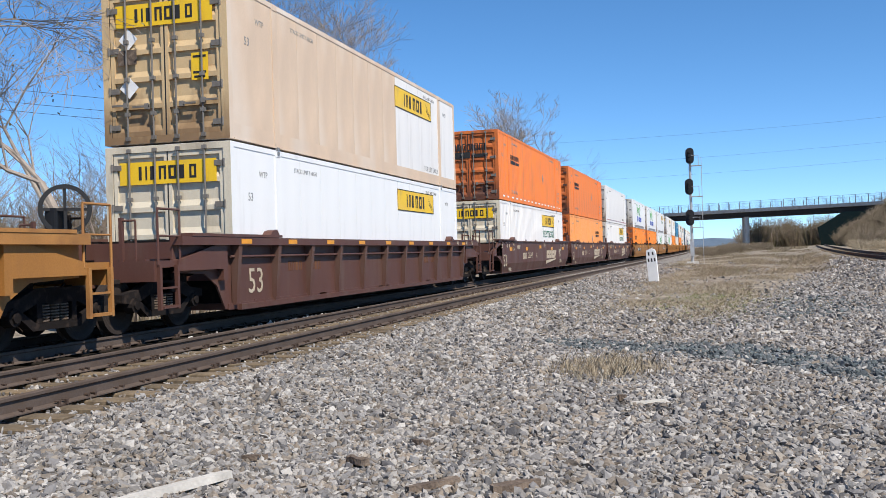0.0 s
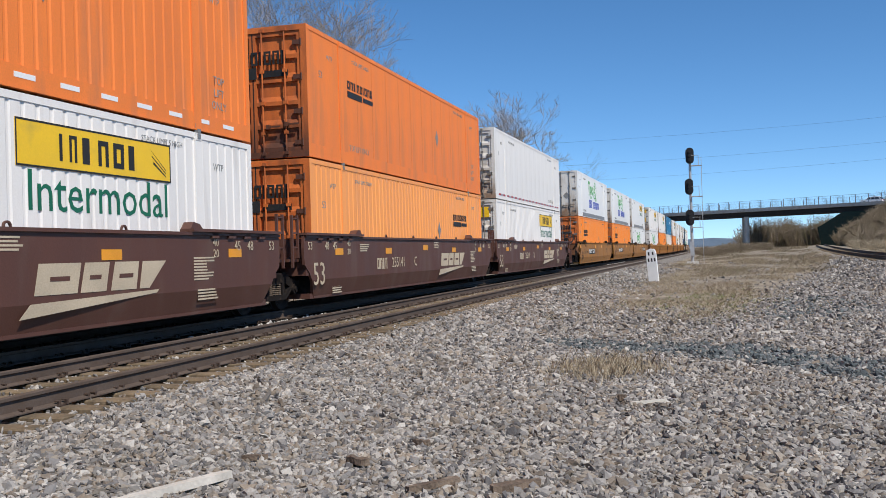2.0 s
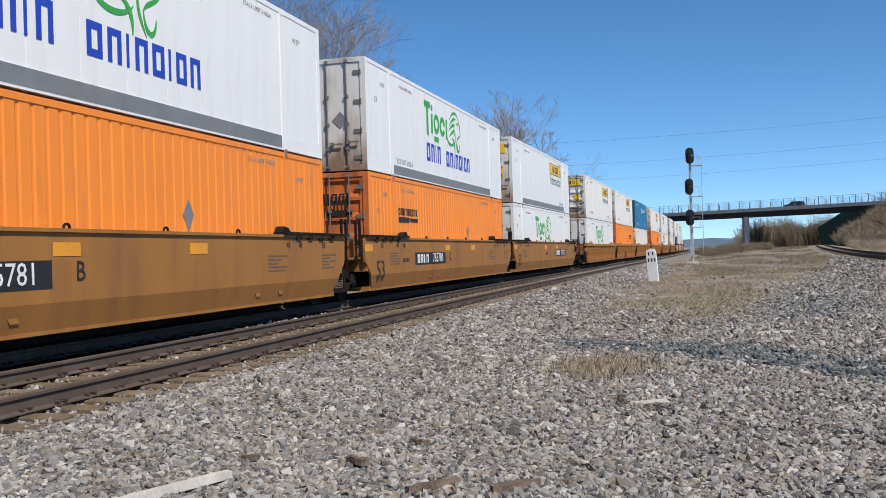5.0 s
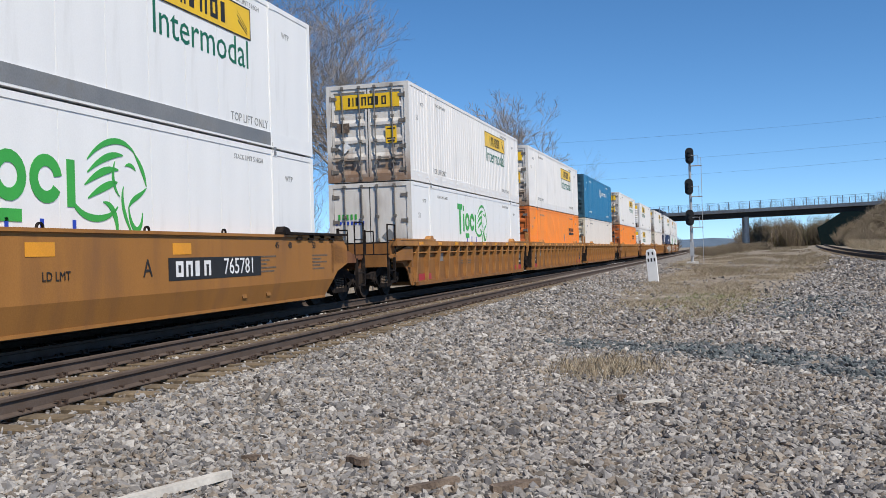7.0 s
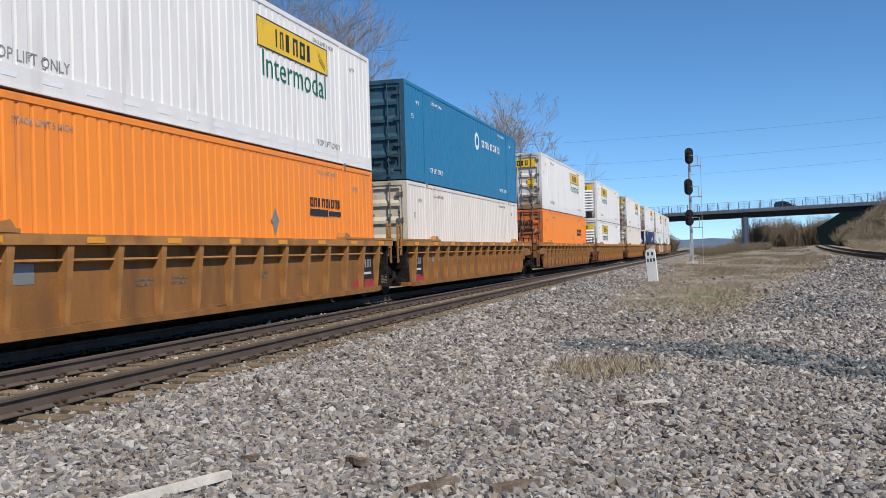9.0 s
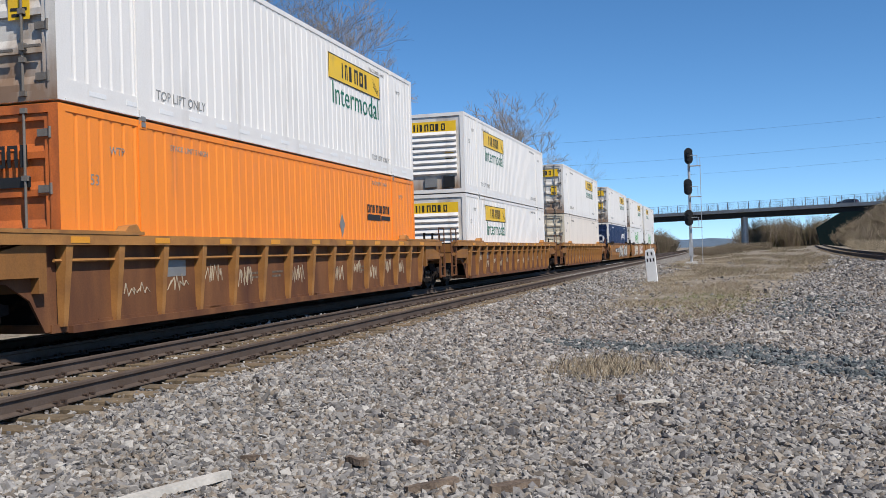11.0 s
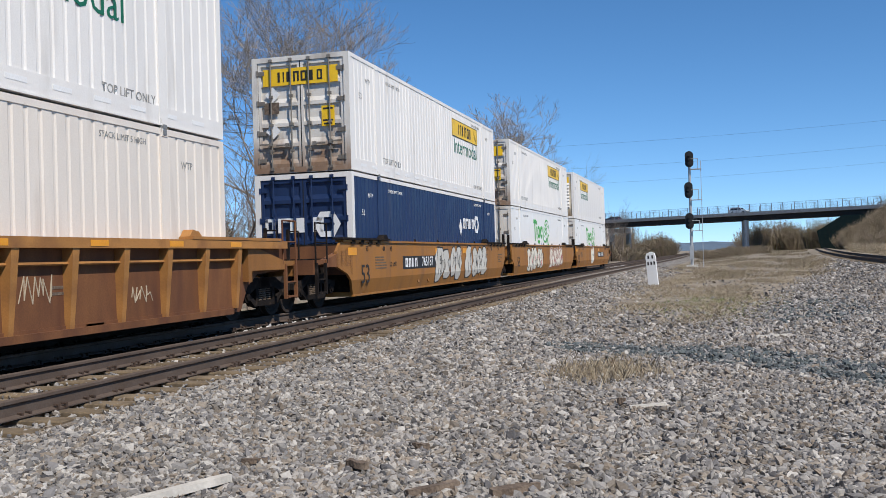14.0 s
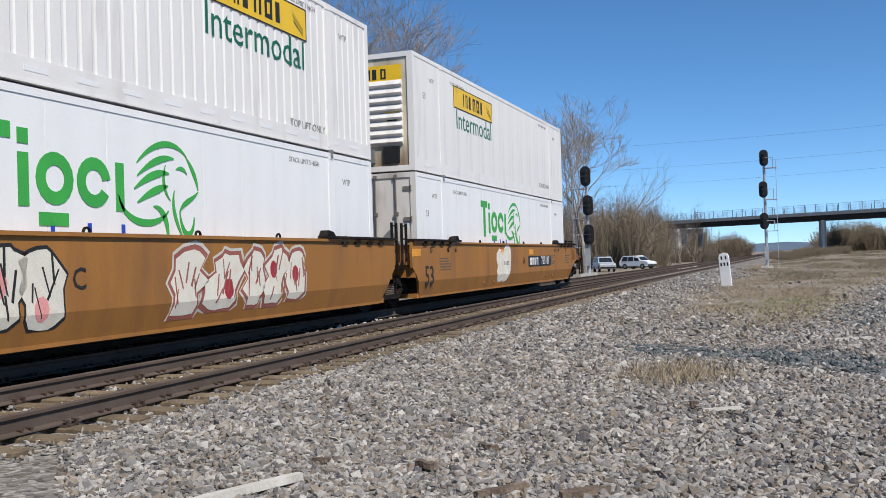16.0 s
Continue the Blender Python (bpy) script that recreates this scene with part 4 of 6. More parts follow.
def end_coupled(car, e, paint, dark, brake, rails):
    """Platform, coupler, steps and rails of a coupled end. e: -1 leading, 1 trailing."""
    T = Matrix.Diagonal((1, e, 1, 1))
    part("end_platform", shared("end_platform", lambda: Geo().box(-1.42, 1.42, 9.9, 10.85, 1.02, 1.12), paint), None, car, at=T)
    part("end_beam", shared("end_beam", lambda: Geo().box(-1.42, 1.42, 10.75, 10.85, 0.80, 1.02), paint), None, car, at=T)
    part("centre_sill", shared("centre_sill", lambda: Geo().box(-0.35, 0.35, 8.4, 11.0, 0.72, 1.02), paint), None, car, at=T)
    part("bulkhead", shared("bulkhead", lambda: Geo().box(-1.46, 1.46, 8.6, 8.75, 0.75, 1.45), paint), None, car, at=T)
    for x0, x1 in ((1.3, 1.46), (-1.46, -1.3)):
        part("end_bracket", shared(("end_bracket", x0), lambda: Geo().slab([(8.75, 0.95), (10.2, 0.95), (10.2, 1.12), (8.75, 1.42)], x0, x1), paint), None, car, at=T)
    part("coupler", shared("coupler", lambda: Geo().box(-0.09, 0.09, 10.9, 11.25, 0.80, 0.96).box(-0.16, 0.14, 11.2, 11.36, 0.72, 1.02).slab([(10.9, 0.62), (11.3, 0.66), (11.3, 0.76), (10.9, 0.8)], -0.2, 0.2), M["iron"]), None, car, at=T)
    bogie(car, e * 10.05)
    for s in (-1, 1):
        x = s * 1.45
        part("handrail", shared(("handrail", s), lambda: handrail(x, 10.15, 10.78, 1.05, 1.92).path([(x, 10.15, 1.5), (x, 10.78, 1.5)], 0.015), rails), None, car, at=T)
        part("ladder", shared(("ladder", s), lambda: Geo().box(x - 0.03, x + 0.03, 10.22, 10.28, 0.36, 1.05).box(x - 0.03, x + 0.03, 10.72, 10.78, 0.36, 1.05)
             .box(x - 0.05, x + 0.05, 10.28, 10.72, 0.38, 0.42).box(x - 0.02, x + 0.02, 10.28, 10.72, 0.68, 0.71), rails), None, car, at=T)
        part("grab_post", shared(("grab_post", s), lambda: Geo().box(x * 0.55 - 0.03, x * 0.55 + 0.03, 10.72, 10.78, 1.1, 1.8).path([(x * 0.55, 10.75, 1.75), (x * 0.55 + 0.25 * s, 10.75, 1.75), (x * 0.55 + 0.25 * s, 10.75, 1.1)], 0.018), dark), None, car, at=T)
    part("walkway", shared("walkway", lambda: Geo().box(-1.2, 1.2, 9.6, 10.75, 1.12, 1.15), dark), None, car, at=T)
    part("air_hose", shared("air_hose", lambda: Geo().path([(0.3, 10.85, 0.8), (0.36, 11.05, 0.55), (0.3, 11.3, 0.42)], 0.03), M["rubber"]), None, car, at=T)
    part("brake_rigging", shared("rigging", lambda: Geo().box(0.5, 1.0, 9.2, 9.7, 0.75, 1.0).tube((0.9, 8.9, 0.9), (0.9, 10.4, 0.9), 0.06).tube((-0.4, 9.3, 0.85), (0.6, 9.3, 0.85), 0.12), M["iron"]), None, car, at=T)
    if brake:
        w = part("brake_wheel", ring(0.29, 0.35, 0, 360, 24, 0.04), M["black"], car, "black hand brake wheel", at=pose(1.0, e * 10.4, 1.86) @ pose(0, 0, 0, 0, 0, -50))
        part("spoke", Geo().box(0, 0.02, -0.3, 0.3, -0.02, 0.02).box(0, 0.02, -0.02, 0.02, -0.3, 0.3), M["black"], w)
        part("brake_stand", Geo().box(0.82, 0.93, e * 10.4 - 0.07, e * 10.4 + 0.07, 1.1, 1.85).box(0.78, 0.93, e * 10.4 - 0.14, e * 10.4 + 0.14, 1.55, 1.88), M["black"], car)


def end_joint(car, e, paint, dark, truck):
    """An articulated end over a shared bogie."""
    T = Matrix.Diagonal((1, e, 1, 1))
    part("end_bulkhead", shared("end_bulkhead", lambda: Geo().box(-1.44, 1.44, 8.62, 8.74, 0.72, 1.5).box(-0.5, 0.5, 8.6, 9.38, 0.70, 1.0).box(-1.3, 1.3, 8.74, 9.3, 1.02, 1.08), paint), None, car, at=T)
    x = 1.36
    part("ladder", shared("joint_ladder", lambda: Geo().box(x - 0.02, x + 0.03, 9.22, 9.27, 0.9, 1.98).box(x - 0.02, x + 0.03, 8.95, 9.0, 1.1, 1.98)
         .box(x - 0.01, x + 0.02, 9.0, 9.22, 1.3, 1.33).box(x - 0.01, x + 0.02, 9.0, 9.22, 1.6, 1.63).box(x - 0.01, x + 0.02, 9.0, 9.22, 1.9, 1.93), dark), None, car, at=T)
    if truck:
        bogie(car, e * 9.45)


def sill_smooth(lead, trail):
    """Deep plain side sill with a crease."""
    g, fold, top, low = Geo(), Geo(), Geo(), Geo()
    ends = {"coupled": ((9.3, 1.55), (9.6, 1.30), (9.6, 0.95), (8.95, 0.78), (8.72, 0.62), (8.38, 0.25)), "joint": ((8.85, 1.55), (8.88, 1.30), (8.85, 0.95), (8.62, 0.78), (8.48, 0.62), (8.22, 0.25))}
    a, b = ends[lead], ends[trail]
    up = [(-y, z) for y, z in a[:5]] + [(y, z) for y, z in reversed(b[:5])]
    g.slab(up, 1.40, 1.46)
    lo = ((-a[4][0], 0.62, 1.46), (b[4][0], 0.62, 1.46), (b[5][0], 0.25, 1.36), (-a[5][0], 0.25, 1.36))
    fold.add([(x, y, z) for y, z, x in lo] + [(x - 0.06, y, z) for y, z, x in lo], [(0, 1, 2, 3), (7, 6, 5, 4), (0, 4, 5, 1), (1, 5, 6, 2), (2, 6, 7, 3), (3, 7, 4, 0)])
    top.box(1.30, 1.50, -a[0][0] + 0.03, b[0][0] - 0.03, 1.52, 1.57)
    low.box(1.28, 1.375, -a[5][0], b[5][0], 0.22, 0.27)
    return dict(side_sill=g, lower_panel=fold, top_flange=top, bottom_flange=low)


def guide_plate():
    g = Geo().box(1.28, 1.54, -1.7, 1.7, 0.0, 0.05)
    g.slab([(1.3, 0.05), (1.7, 0.05), (1.6, 0.16), (1.4, 0.13)], 1.30, 1.48)
    for y in (-0.9, -0.3, 0.3, 0.9):
        g.box(1.46, 1.50, y - 0.12, y + 0.12, -0.10, -0.005)
    return g


RIBBED_END = {"coupled": ((10.2, 1.36), (10.2, 0.92), (9.2, 0.88), (8.78, 0.66), (8.5, 0.24)),
              "joint": ((8.95, 1.36), (8.95, 1.2), (8.62, 1.14), (8.38, 0.98), (8.2, 0.72), (8.08, 0.24))}


def sheet_ribbed(lead, trail):
    pts = [(-y, z) for y, z in RIBBED_END[lead]] + [(y, z) for y, z in reversed(RIBBED_END[trail])]
    return Geo().slab(pts, 1.305, 1.34)


def chord_geo(lead, trail):
    a, b = RIBBED_END[lead][0][0], RIBBED_END[trail][0][0]
    return Geo().box(1.305, 1.53, -a, b, 1.36, 1.50)


def low_chord():
    return Geo().box(1.305, 1.43, -8.06, 8.06, 0.20, 0.30)


def rib_geo():
    g = Geo()
    a = [(1.34, -0.07), (1.515, -0.07), (1.515, 0.07), (1.34, 0.07)]
    b = [(1.34, -0.045), (1.42, -0.045), (1.42, 0.045), (1.34, 0.045)]
    g.add([(x, y, 1.36) for x, y in a] + [(x, y, 0.30) for x, y in b], [(0, 1, 2, 3), (7, 6, 5, 4), (0, 4, 5, 1), (1, 5, 6, 2), (2, 6, 7, 3), (3, 7, 4, 0)])
    return g


def well_floor(car, paint):
    part("well_floor", shared("well_floor", lambda: Geo().box(-1.36, 1.36, -8.4, -7.4, 0.22, 0.33).box(-1.36, 1.36, 7.4, 8.4, 0.22, 0.33).box(-1.36, 1.36, -0.4, 0.4, 0.22, 0.33)
         .box(-1.36, 1.36, -4.3, -3.9, 0.22, 0.33).box(-1.36, 1.36, 3.9, 4.3, 0.22, 0.33).box(-1.36, -1.1, -7.4, 7.4, 0.24, 0.345).box(1.1, 1.36, -7.4, 7.4, 0.24, 0.345), paint), None, car)


def car_text(car, text, size, y, z, material, x=1.468):
    return part("lettering", letters(text, material, size), None, car, at=pose(x, y, z))


def creased(pts, cz, g, crease=0.62):
    """A thin patch of (y, z) points that follows the sill over its crease. cz: the height of z = 0."""
    for keep in (1, -1):
        out = []
        for (a, b), (c, d) in zip(pts, pts[1:] + pts[:1]):
            s, e = keep * (b + cz - crease), keep * (d + cz - crease)
            if s >= 0:
                out.append((a, b))
            if s * e < 0:
                k = s / (s - e)
                out.append((a + (c - a) * k, b + (d - b) * k))
        if len(out) > 2:
            n = len(g.v)
            g.slab(out, 0, 0.003)
            if keep < 0:
                for i in range(n, len(g.v)):
                    px, py, pz = g.v[i]
                    g.v[i] = (px - 0.27 * max(0, crease - pz - cz), py, pz)
    return g


def graffiti(car, y0, y1, seed, x, fill, outline, z0=0.32, z1=1.48, tint=None, halo=None):
    rng = random.Random(seed)
    y = y0
    while y < y1:
        w = rng.uniform(0.75, 1.15)
        h = (z1 - z0) / 2 * rng.uniform(0.82, 1.0)
        n = 18
        rad = [rng.uniform(0.48, 1.16) for _ in range(n)] if halo else [rng.uniform(0.6, 1.12) for _ in range(n)]
        lean = rng.uniform(-0.1, 0.35)

        def shape(k):
            out = []
            for i in range(n):
                a = 2 * math.pi * i / n
                c, d = math.cos(a), math.sin(a)
                q = (abs(c) ** 3 + abs(d) ** 3) ** (-1 / 3)
                yy, zz = c * q * w / 2 * rad[i] * k, d * q * h * (0.85 + 0.15 * rad[i]) * k
                out.append((yy + lean * zz, max(zz, -h)))
            return out
        cz = (z0 + z1) / 2 + rng.uniform(-0.04, 0.04)
        p = part("graffiti", creased(shape(1.07), cz, Geo()), outline, car, "sprayed graffiti", at=pose(x, y, cz))
        if halo:
            part("graffiti_halo", creased(shape(1.17), cz, Geo()), halo, p, at=pose(-0.002, 0, 0))
        part("graffiti_fill", creased(shape(0.92 if halo else 0.97), cz, Geo()), fill, p, at=pose(0.003, 0, 0))
        g = Geo()
        for _ in range(7 if halo else 5):
            a, b = rng.uniform(-0.34, 0.28) * w, rng.uniform(-0.75, 0.3) * h
            t, q, s2 = rng.uniform(0.02, 0.04), rng.uniform(0.35, 0.8) * h, rng.uniform(-0.12, 0.2)
            creased([(a, b), (a + t, b - 0.02), (a + t + s2, b + q), (a + s2, b + q)], cz, g)
        part("graffiti_line", g, outline, p, at=pose(0.006, 0, 0))
        if tint and rng.random() < 0.7:
            a, b, r = rng.uniform(-0.25, 0.2) * w, rng.uniform(-0.5, 0.5) * h, rng.uniform(0.07, 0.13)
            part("graffiti_patch", creased([(a + r * math.cos(k), b + r * 1.3 * math.sin(k)) for k in [0.7 * i for i in range(9)]], cz, Geo()), tint, p, at=pose(0.005, 0, 0))
        y += w * 0.86


def well_car(kind, paint, sillpaint, lead, trail, label, marks=(), low_cars=True):
    """One well of a container car. lead, trail: coupled or joint."""
    car = thing("well_car", label, "railway car", "well cars of the train")
    p, sp = M[paint], M[sillpaint]
    dark = M["brown"] if paint == "brown" else M["iron"]
    for s in (-1, 1):
        if kind == "smooth":
            sill = part("side_sill", shared(("side_sill", lead, trail), lambda: sill_smooth(lead, trail)["side_sill"], p), None, car, at=Matrix.Diagonal((s, 1, 1, 1)))
            for piece in ("lower_panel", "top_flange", "bottom_flange"):
                part(piece, shared((piece, lead, trail), lambda: sill_smooth(lead, trail)[piece], p), None, sill)
            for y in (-7.15 if lead == "joint" else -7.7, 7.15 if trail == "joint" else 7.7):
                part("guide_plate", shared("guide_plate", guide_plate, dark), None, sill, at=pose(0, y, 1.575) @ Matrix.Diagonal((1, 1 if y < 0 else -1, 1, 1)))
            for y in (-3.6, -1.2, 1.2, 3.6):
                part("lash_loop", shared("lash_loop", lambda: ring(0.05, 0.075, 0, 180, 8, 0.03), dark), None, sill, at=pose(1.45, y, 1.57))
        else:
            sill = part("side_sill", shared(("side_sheet", lead, trail), lambda: sheet_ribbed(lead, trail), p), None, car, at=Matrix.Diagonal((s, 1, 1, 1)))
            ch = part("top_chord", shared(("top_chord", lead, trail), lambda: chord_geo(lead, trail), sp), None, sill)
            part("bottom_chord", shared("bottom_chord", low_chord, p), None, sill)
            n = 11 if paint == "brown" else 15
            for i in range(n):
                ya, yb = -8.2 if lead == "coupled" else -7.9, 8.2 if trail == "coupled" else 7.9
                part("rib", shared("rib", rib_geo, sp if paint != "brown" else p), None, sill, at=pose(0, ya + i * (yb - ya) / (n - 1), 0))
            part("brake_pipe", shared("brake_pipe", lambda: Geo().tube((1.41, -8.4, 1.16), (1.41, 8.4, 1.16), 0.025, n=6), sp), None, sill)
            if paint == "ttx_old":
                for y in [-7.36] * (lead == "joint") + [7.36] * (trail == "joint"):
                    bp = part("black_panel", shared("black_panel", lambda: Geo().box(1.34, 1.346, -0.49, 0.49, 0.48, 1.34), M["black"]), None, sill, "black panel with pale stencilling", at=pose(0, y, 0))
                    part("stencil", shared("stencil", lambda: mark_blocks([0.1, 0.12, 0.12], 0.2, 0.06, 0.003), M["faint"]), None, bp, at=pose(1.346, 0.1, 0.92))
                    part("stencil_bar", shared("stencil_bar", lambda: Geo().box(0, 0.003, -0.35, 0.3, -0.03, 0.03), M["chalk"]), None, bp, at=pose(1.346, 0, 0.68))
            for y in (-8.2 if lead == "coupled" else -7.2, 8.2 if trail == "coupled" else 7.2):
                part("guide_plate", shared("guide_plate", guide_plate, sp if paint != "brown" else dark), None, sill, at=pose(0, y, 1.505) @ Matrix.Diagonal((1, 1 if y < 0 else -1, 1, 1)))
            for i in range(9):
                part("reflector", shared("reflector", lambda: Geo().box(1.53, 1.536, -0.2, 0.2, 1.385, 1.47), M["reflector"]), None, ch, at=pose(0, -8 + i * 2, 0))
    well_floor(car, p)
    for e, k in ((-1, lead), (1, trail)):
        part("well_end", shared("well_end", lambda: Geo().box(-1.34, 1.34, 8.2, 8.27, 0.24, 1.5), M["iron"]), None, car, at=Matrix.Diagonal((1, e, 1, 1)))
        if k == "coupled":
            end_coupled(car, e, M["ttx_old"] if paint in ("ttx_old", "ttx_rust") else M["ttx_rust"] if paint == "ttx" and low_cars else p, dark, "brake" in marks and e == (1 if "trailbrake" in marks else -1), M["ttx_sill"] if "trailbrake" in marks else M["ttx_rust"] if paint == "ttx_rust" else dark)
        else:
            end_joint(car, e, M["iron"] if kind == "ribbed" else p, sp if kind == "ribbed" else dark, e == 1)
    return car


def brown_marks(car, number, letter):
    pale = M["pale"]
    for y, tx in ((-8.56, "53"), (-7.63, "48"), (-7.16, "45"), (8.5, "53"), (7.6, "48"), (7.1, "45")):
        car_text(car, tx, 0.24, y, 1.34, pale)
    for y in (-6.3, 6.3):
        car_text(car, "40", 0.2, y, 1.40, pale), car_text(car, "20", 0.2, y, 1.21, pale)
    car_text(car, "53", 0.7, -8.1, 0.72, pale)
    part("mark_block", shared("mark_block", lambda: mark_blocks([0.16, 0.17, 0.15, 0.13], 0.28, 0.05), pale), None, car, at=pose(1.463, -3.95, 0.9))
    car_text(car, number, 0.38, -2.6, 0.9, pale)
    car_text(car, letter, 0.38, -1.05, 0.9, pale)
    lg = part("emblem", shared("car_emblem", lambda: Geo().slab([(-0.95, 0), (-0.35, 0), (-0.28, 0.4), (-0.88, 0.4)], 0, 0.004).slab([(-0.3, 0), (0.1, 0), (0.17, 0.4), (-0.22, 0.4)], 0, 0.004)
         .slab([(0.18, 0), (0.62, 0), (0.68, 0.4), (0.26, 0.4)], 0, 0.004).slab([(0.68, 0), (0.86, 0), (1.2, 0.4), (0.75, 0.4)], 0, 0.004)
         .slab([(-1.15, -0.28), (1.0, -0.08), (1.05, -0.03), (-1.0, -0.1)], 0, 0.004), pale), None, car, "pale slanted railway emblem", at=pose(1.463, 3.0, 0.72) @ Matrix.Scale(1.42, 4, (0, 1, 0)))
    part("emblem_gap", shared("emblem_gap", lambda: Geo().slab([(-0.74, 0.17), (-0.46, 0.17), (-0.45, 0.23), (-0.73, 0.23)], 0, 0.003).slab([(-0.16, 0.17), (0.02, 0.17), (0.03, 0.23), (-0.15, 0.23)], 0, 0.003)
         .slab([(0.32, 0.17), (0.56, 0.17), (0.57, 0.23), (0.33, 0.23)], 0, 0.003), M["brown"]), None, lg, at=pose(0.004, 0, 0))
    for y in (-6.9, -3.4, 0.0, 3.3, 7.0):
        part("reflector", shared("patch", lambda: Geo().box(0, 0.005, -0.24, 0.24, -0.075, 0.075), M["reflector"]), None, car, at=pose(1.461, y, 1.3 if abs(y) < 3 else 1.22))
    for k, (y, z) in enumerate(((-5.2, 1.38), (5.9, 0.95), (5.9, 1.15), (-6.9, 0.45), (1.3, 1.45), (6.0, 0.62))):
        g = Geo()
        rng = random.Random(k)
        for i in range(4):
            g.box(0, 0.003, -0.35, -0.35 + rng.uniform(0.4, 0.7), -0.05 * i - 0.015, -0.05 * i + 0.012)
        part("small_print", g, pale, car, at=pose(1.463 - (0.055 if z < 0.6 else 0), y, z))


def mustard_marks(car, number, letter, flip=1):
    ink = M["ink"]
    car_text(car, "53", 0.66, -7.75, 0.72, ink)
    for dy, tx in ((0.0, "53"), (1.25, "48"), (1.85, "45")):
        car_text(car, tx, 0.18, -7.6 + dy, 1.36, ink), car_text(car, tx, 0.18, 7.6 - dy, 1.36, ink)
    y = -3.13 if flip > 0 else 3.4
    part("number_panel", shared("number_panel", lambda: Geo().box(0, 0.004, -1.62, 1.62, -0.18, 0.18), ink), None, car, at=pose(1.461, y, 0.98))
    part("mark_block", shared("white_block", lambda: mark_blocks([0.22, 0.2, 0.2, 0.22], 0.25, 0.09), M["snow"]), None, car, at=pose(1.464, y - 0.85, 0.98))
    car_text(car, number, 0.40, y + 0.75, 0.98, M["snow"], 1.47)
    car_text(car, letter, 0.38, y + 2.2 if flip > 0 else y - 2.2, 1.0, ink)
    for yy in (-6.6, 5.2, 7.9):
        g = Geo()
        rng = random.Random(int(yy * 10) + 100)
        for i in range(5):
            g.box(0, 0.003, -0.4, -0.4 + rng.uniform(0.4, 0.9), -0.07 * i - 0.018, -0.07 * i + 0.014)
        part("small_print", g, M["rot"], car, at=pose(1.461, yy, 1.15))
    car_text(car, "LD LMT", 0.17, -5.6 if flip > 0 else -0.9, 0.95, ink)
    for yy in (-8.6, -1.2, 2.2):
        part("reflector", shared("patch2", lambda: Geo().box(0, 0.005, -0.28, 0.28, -0.09, 0.09), M["reflector"]), None, car, at=pose(1.461, yy, 1.3))
    for yy in (-3.2, -2.2, 4.4, 5.4):
        part("gusset", shared("gusset", lambda: Geo().slab([(-0.35, 0.2), (-0.05, -0.2), (0.12, -0.2), (-0.15, 0.2)], 0, 0.02), M["ttx"]), None, car, at=pose(1.40, yy, 0.6))


def ribbed_marks(car, brown=False, worn=True):
    if brown:
        car_text(car, "53", 0.66, -7.3, 0.68, M["pale"], 1.347)
        for y in (-5.5, -4.5, 3.9, 4.9):
            part("mark_block", shared("brown_print", lambda: mark_blocks([0.14, 0.13, 0.14, 0.13], 0.2, 0.04, 0.004), M["ttx_rust"]), None, car, at=pose(1.341, y, 0.95))
        car_text(car, "40", 0.2, 7.2, 1.43, M["pale"], 1.537), car_text(car, "48", 0.2, 8.4, 1.43, M["pale"], 1.537), car_text(car, "53", 0.2, 9.2, 1.43, M["pale"], 1.537)
        return
    part("number_panel", shared("ribbed_panel", lambda: Geo().box(0, 0.003, -0.42, 0.42, -0.13, 0.13), M["steel"]), None, car, at=pose(1.341, -5.45, 1.0))
    for y in (-7.45, 7.45) if worn else ():
        part("red_panel", shared("red_panel", lambda: Geo().box(0, 0.003, -0.3, 0.3, -0.11, 0.11), M["red"]), None, car, at=pose(1.348, y, 0.42))
        part("red_panel", shared("red_panel", None, M["red"]), None, car, at=pose(1.343, y - 0.72 * (1 if y > 0 else -1), 0.42))
    for y in (-2.5, -1.5, 1.5, 3.5):
        g = Geo()
        for i in range(2):
            g.box(0, 0.003, -0.3, 0.2 - 0.1 * i, -0.08 * i - 0.02, -0.08 * i + 0.02)
        part("small_print", g, M["rot"], car, at=pose(1.341, y, 0.85))


def scrawl(car, y0, y1, seed):
    """Thin chalk-coloured tags on the sheets between the ribs."""
    rng = random.Random(seed)
    y = y0
    while y < y1:
        base, tall = rng.uniform(0.55, 0.8), rng.uniform(0.14, 0.32)
        pts = [(1.343, y - 0.3 + 0.05 * i + rng.uniform(-0.05, 0.05), base + (tall if i % 2 else 0) + rng.uniform(-0.05, 0.07)) for i in range(13)]
        part("graffiti", Geo().path(pts, 0.008, 4), M["pale"], car, "thin chalky graffiti")
        y += 1.1714 * rng.choice((1, 1, 1, 2))


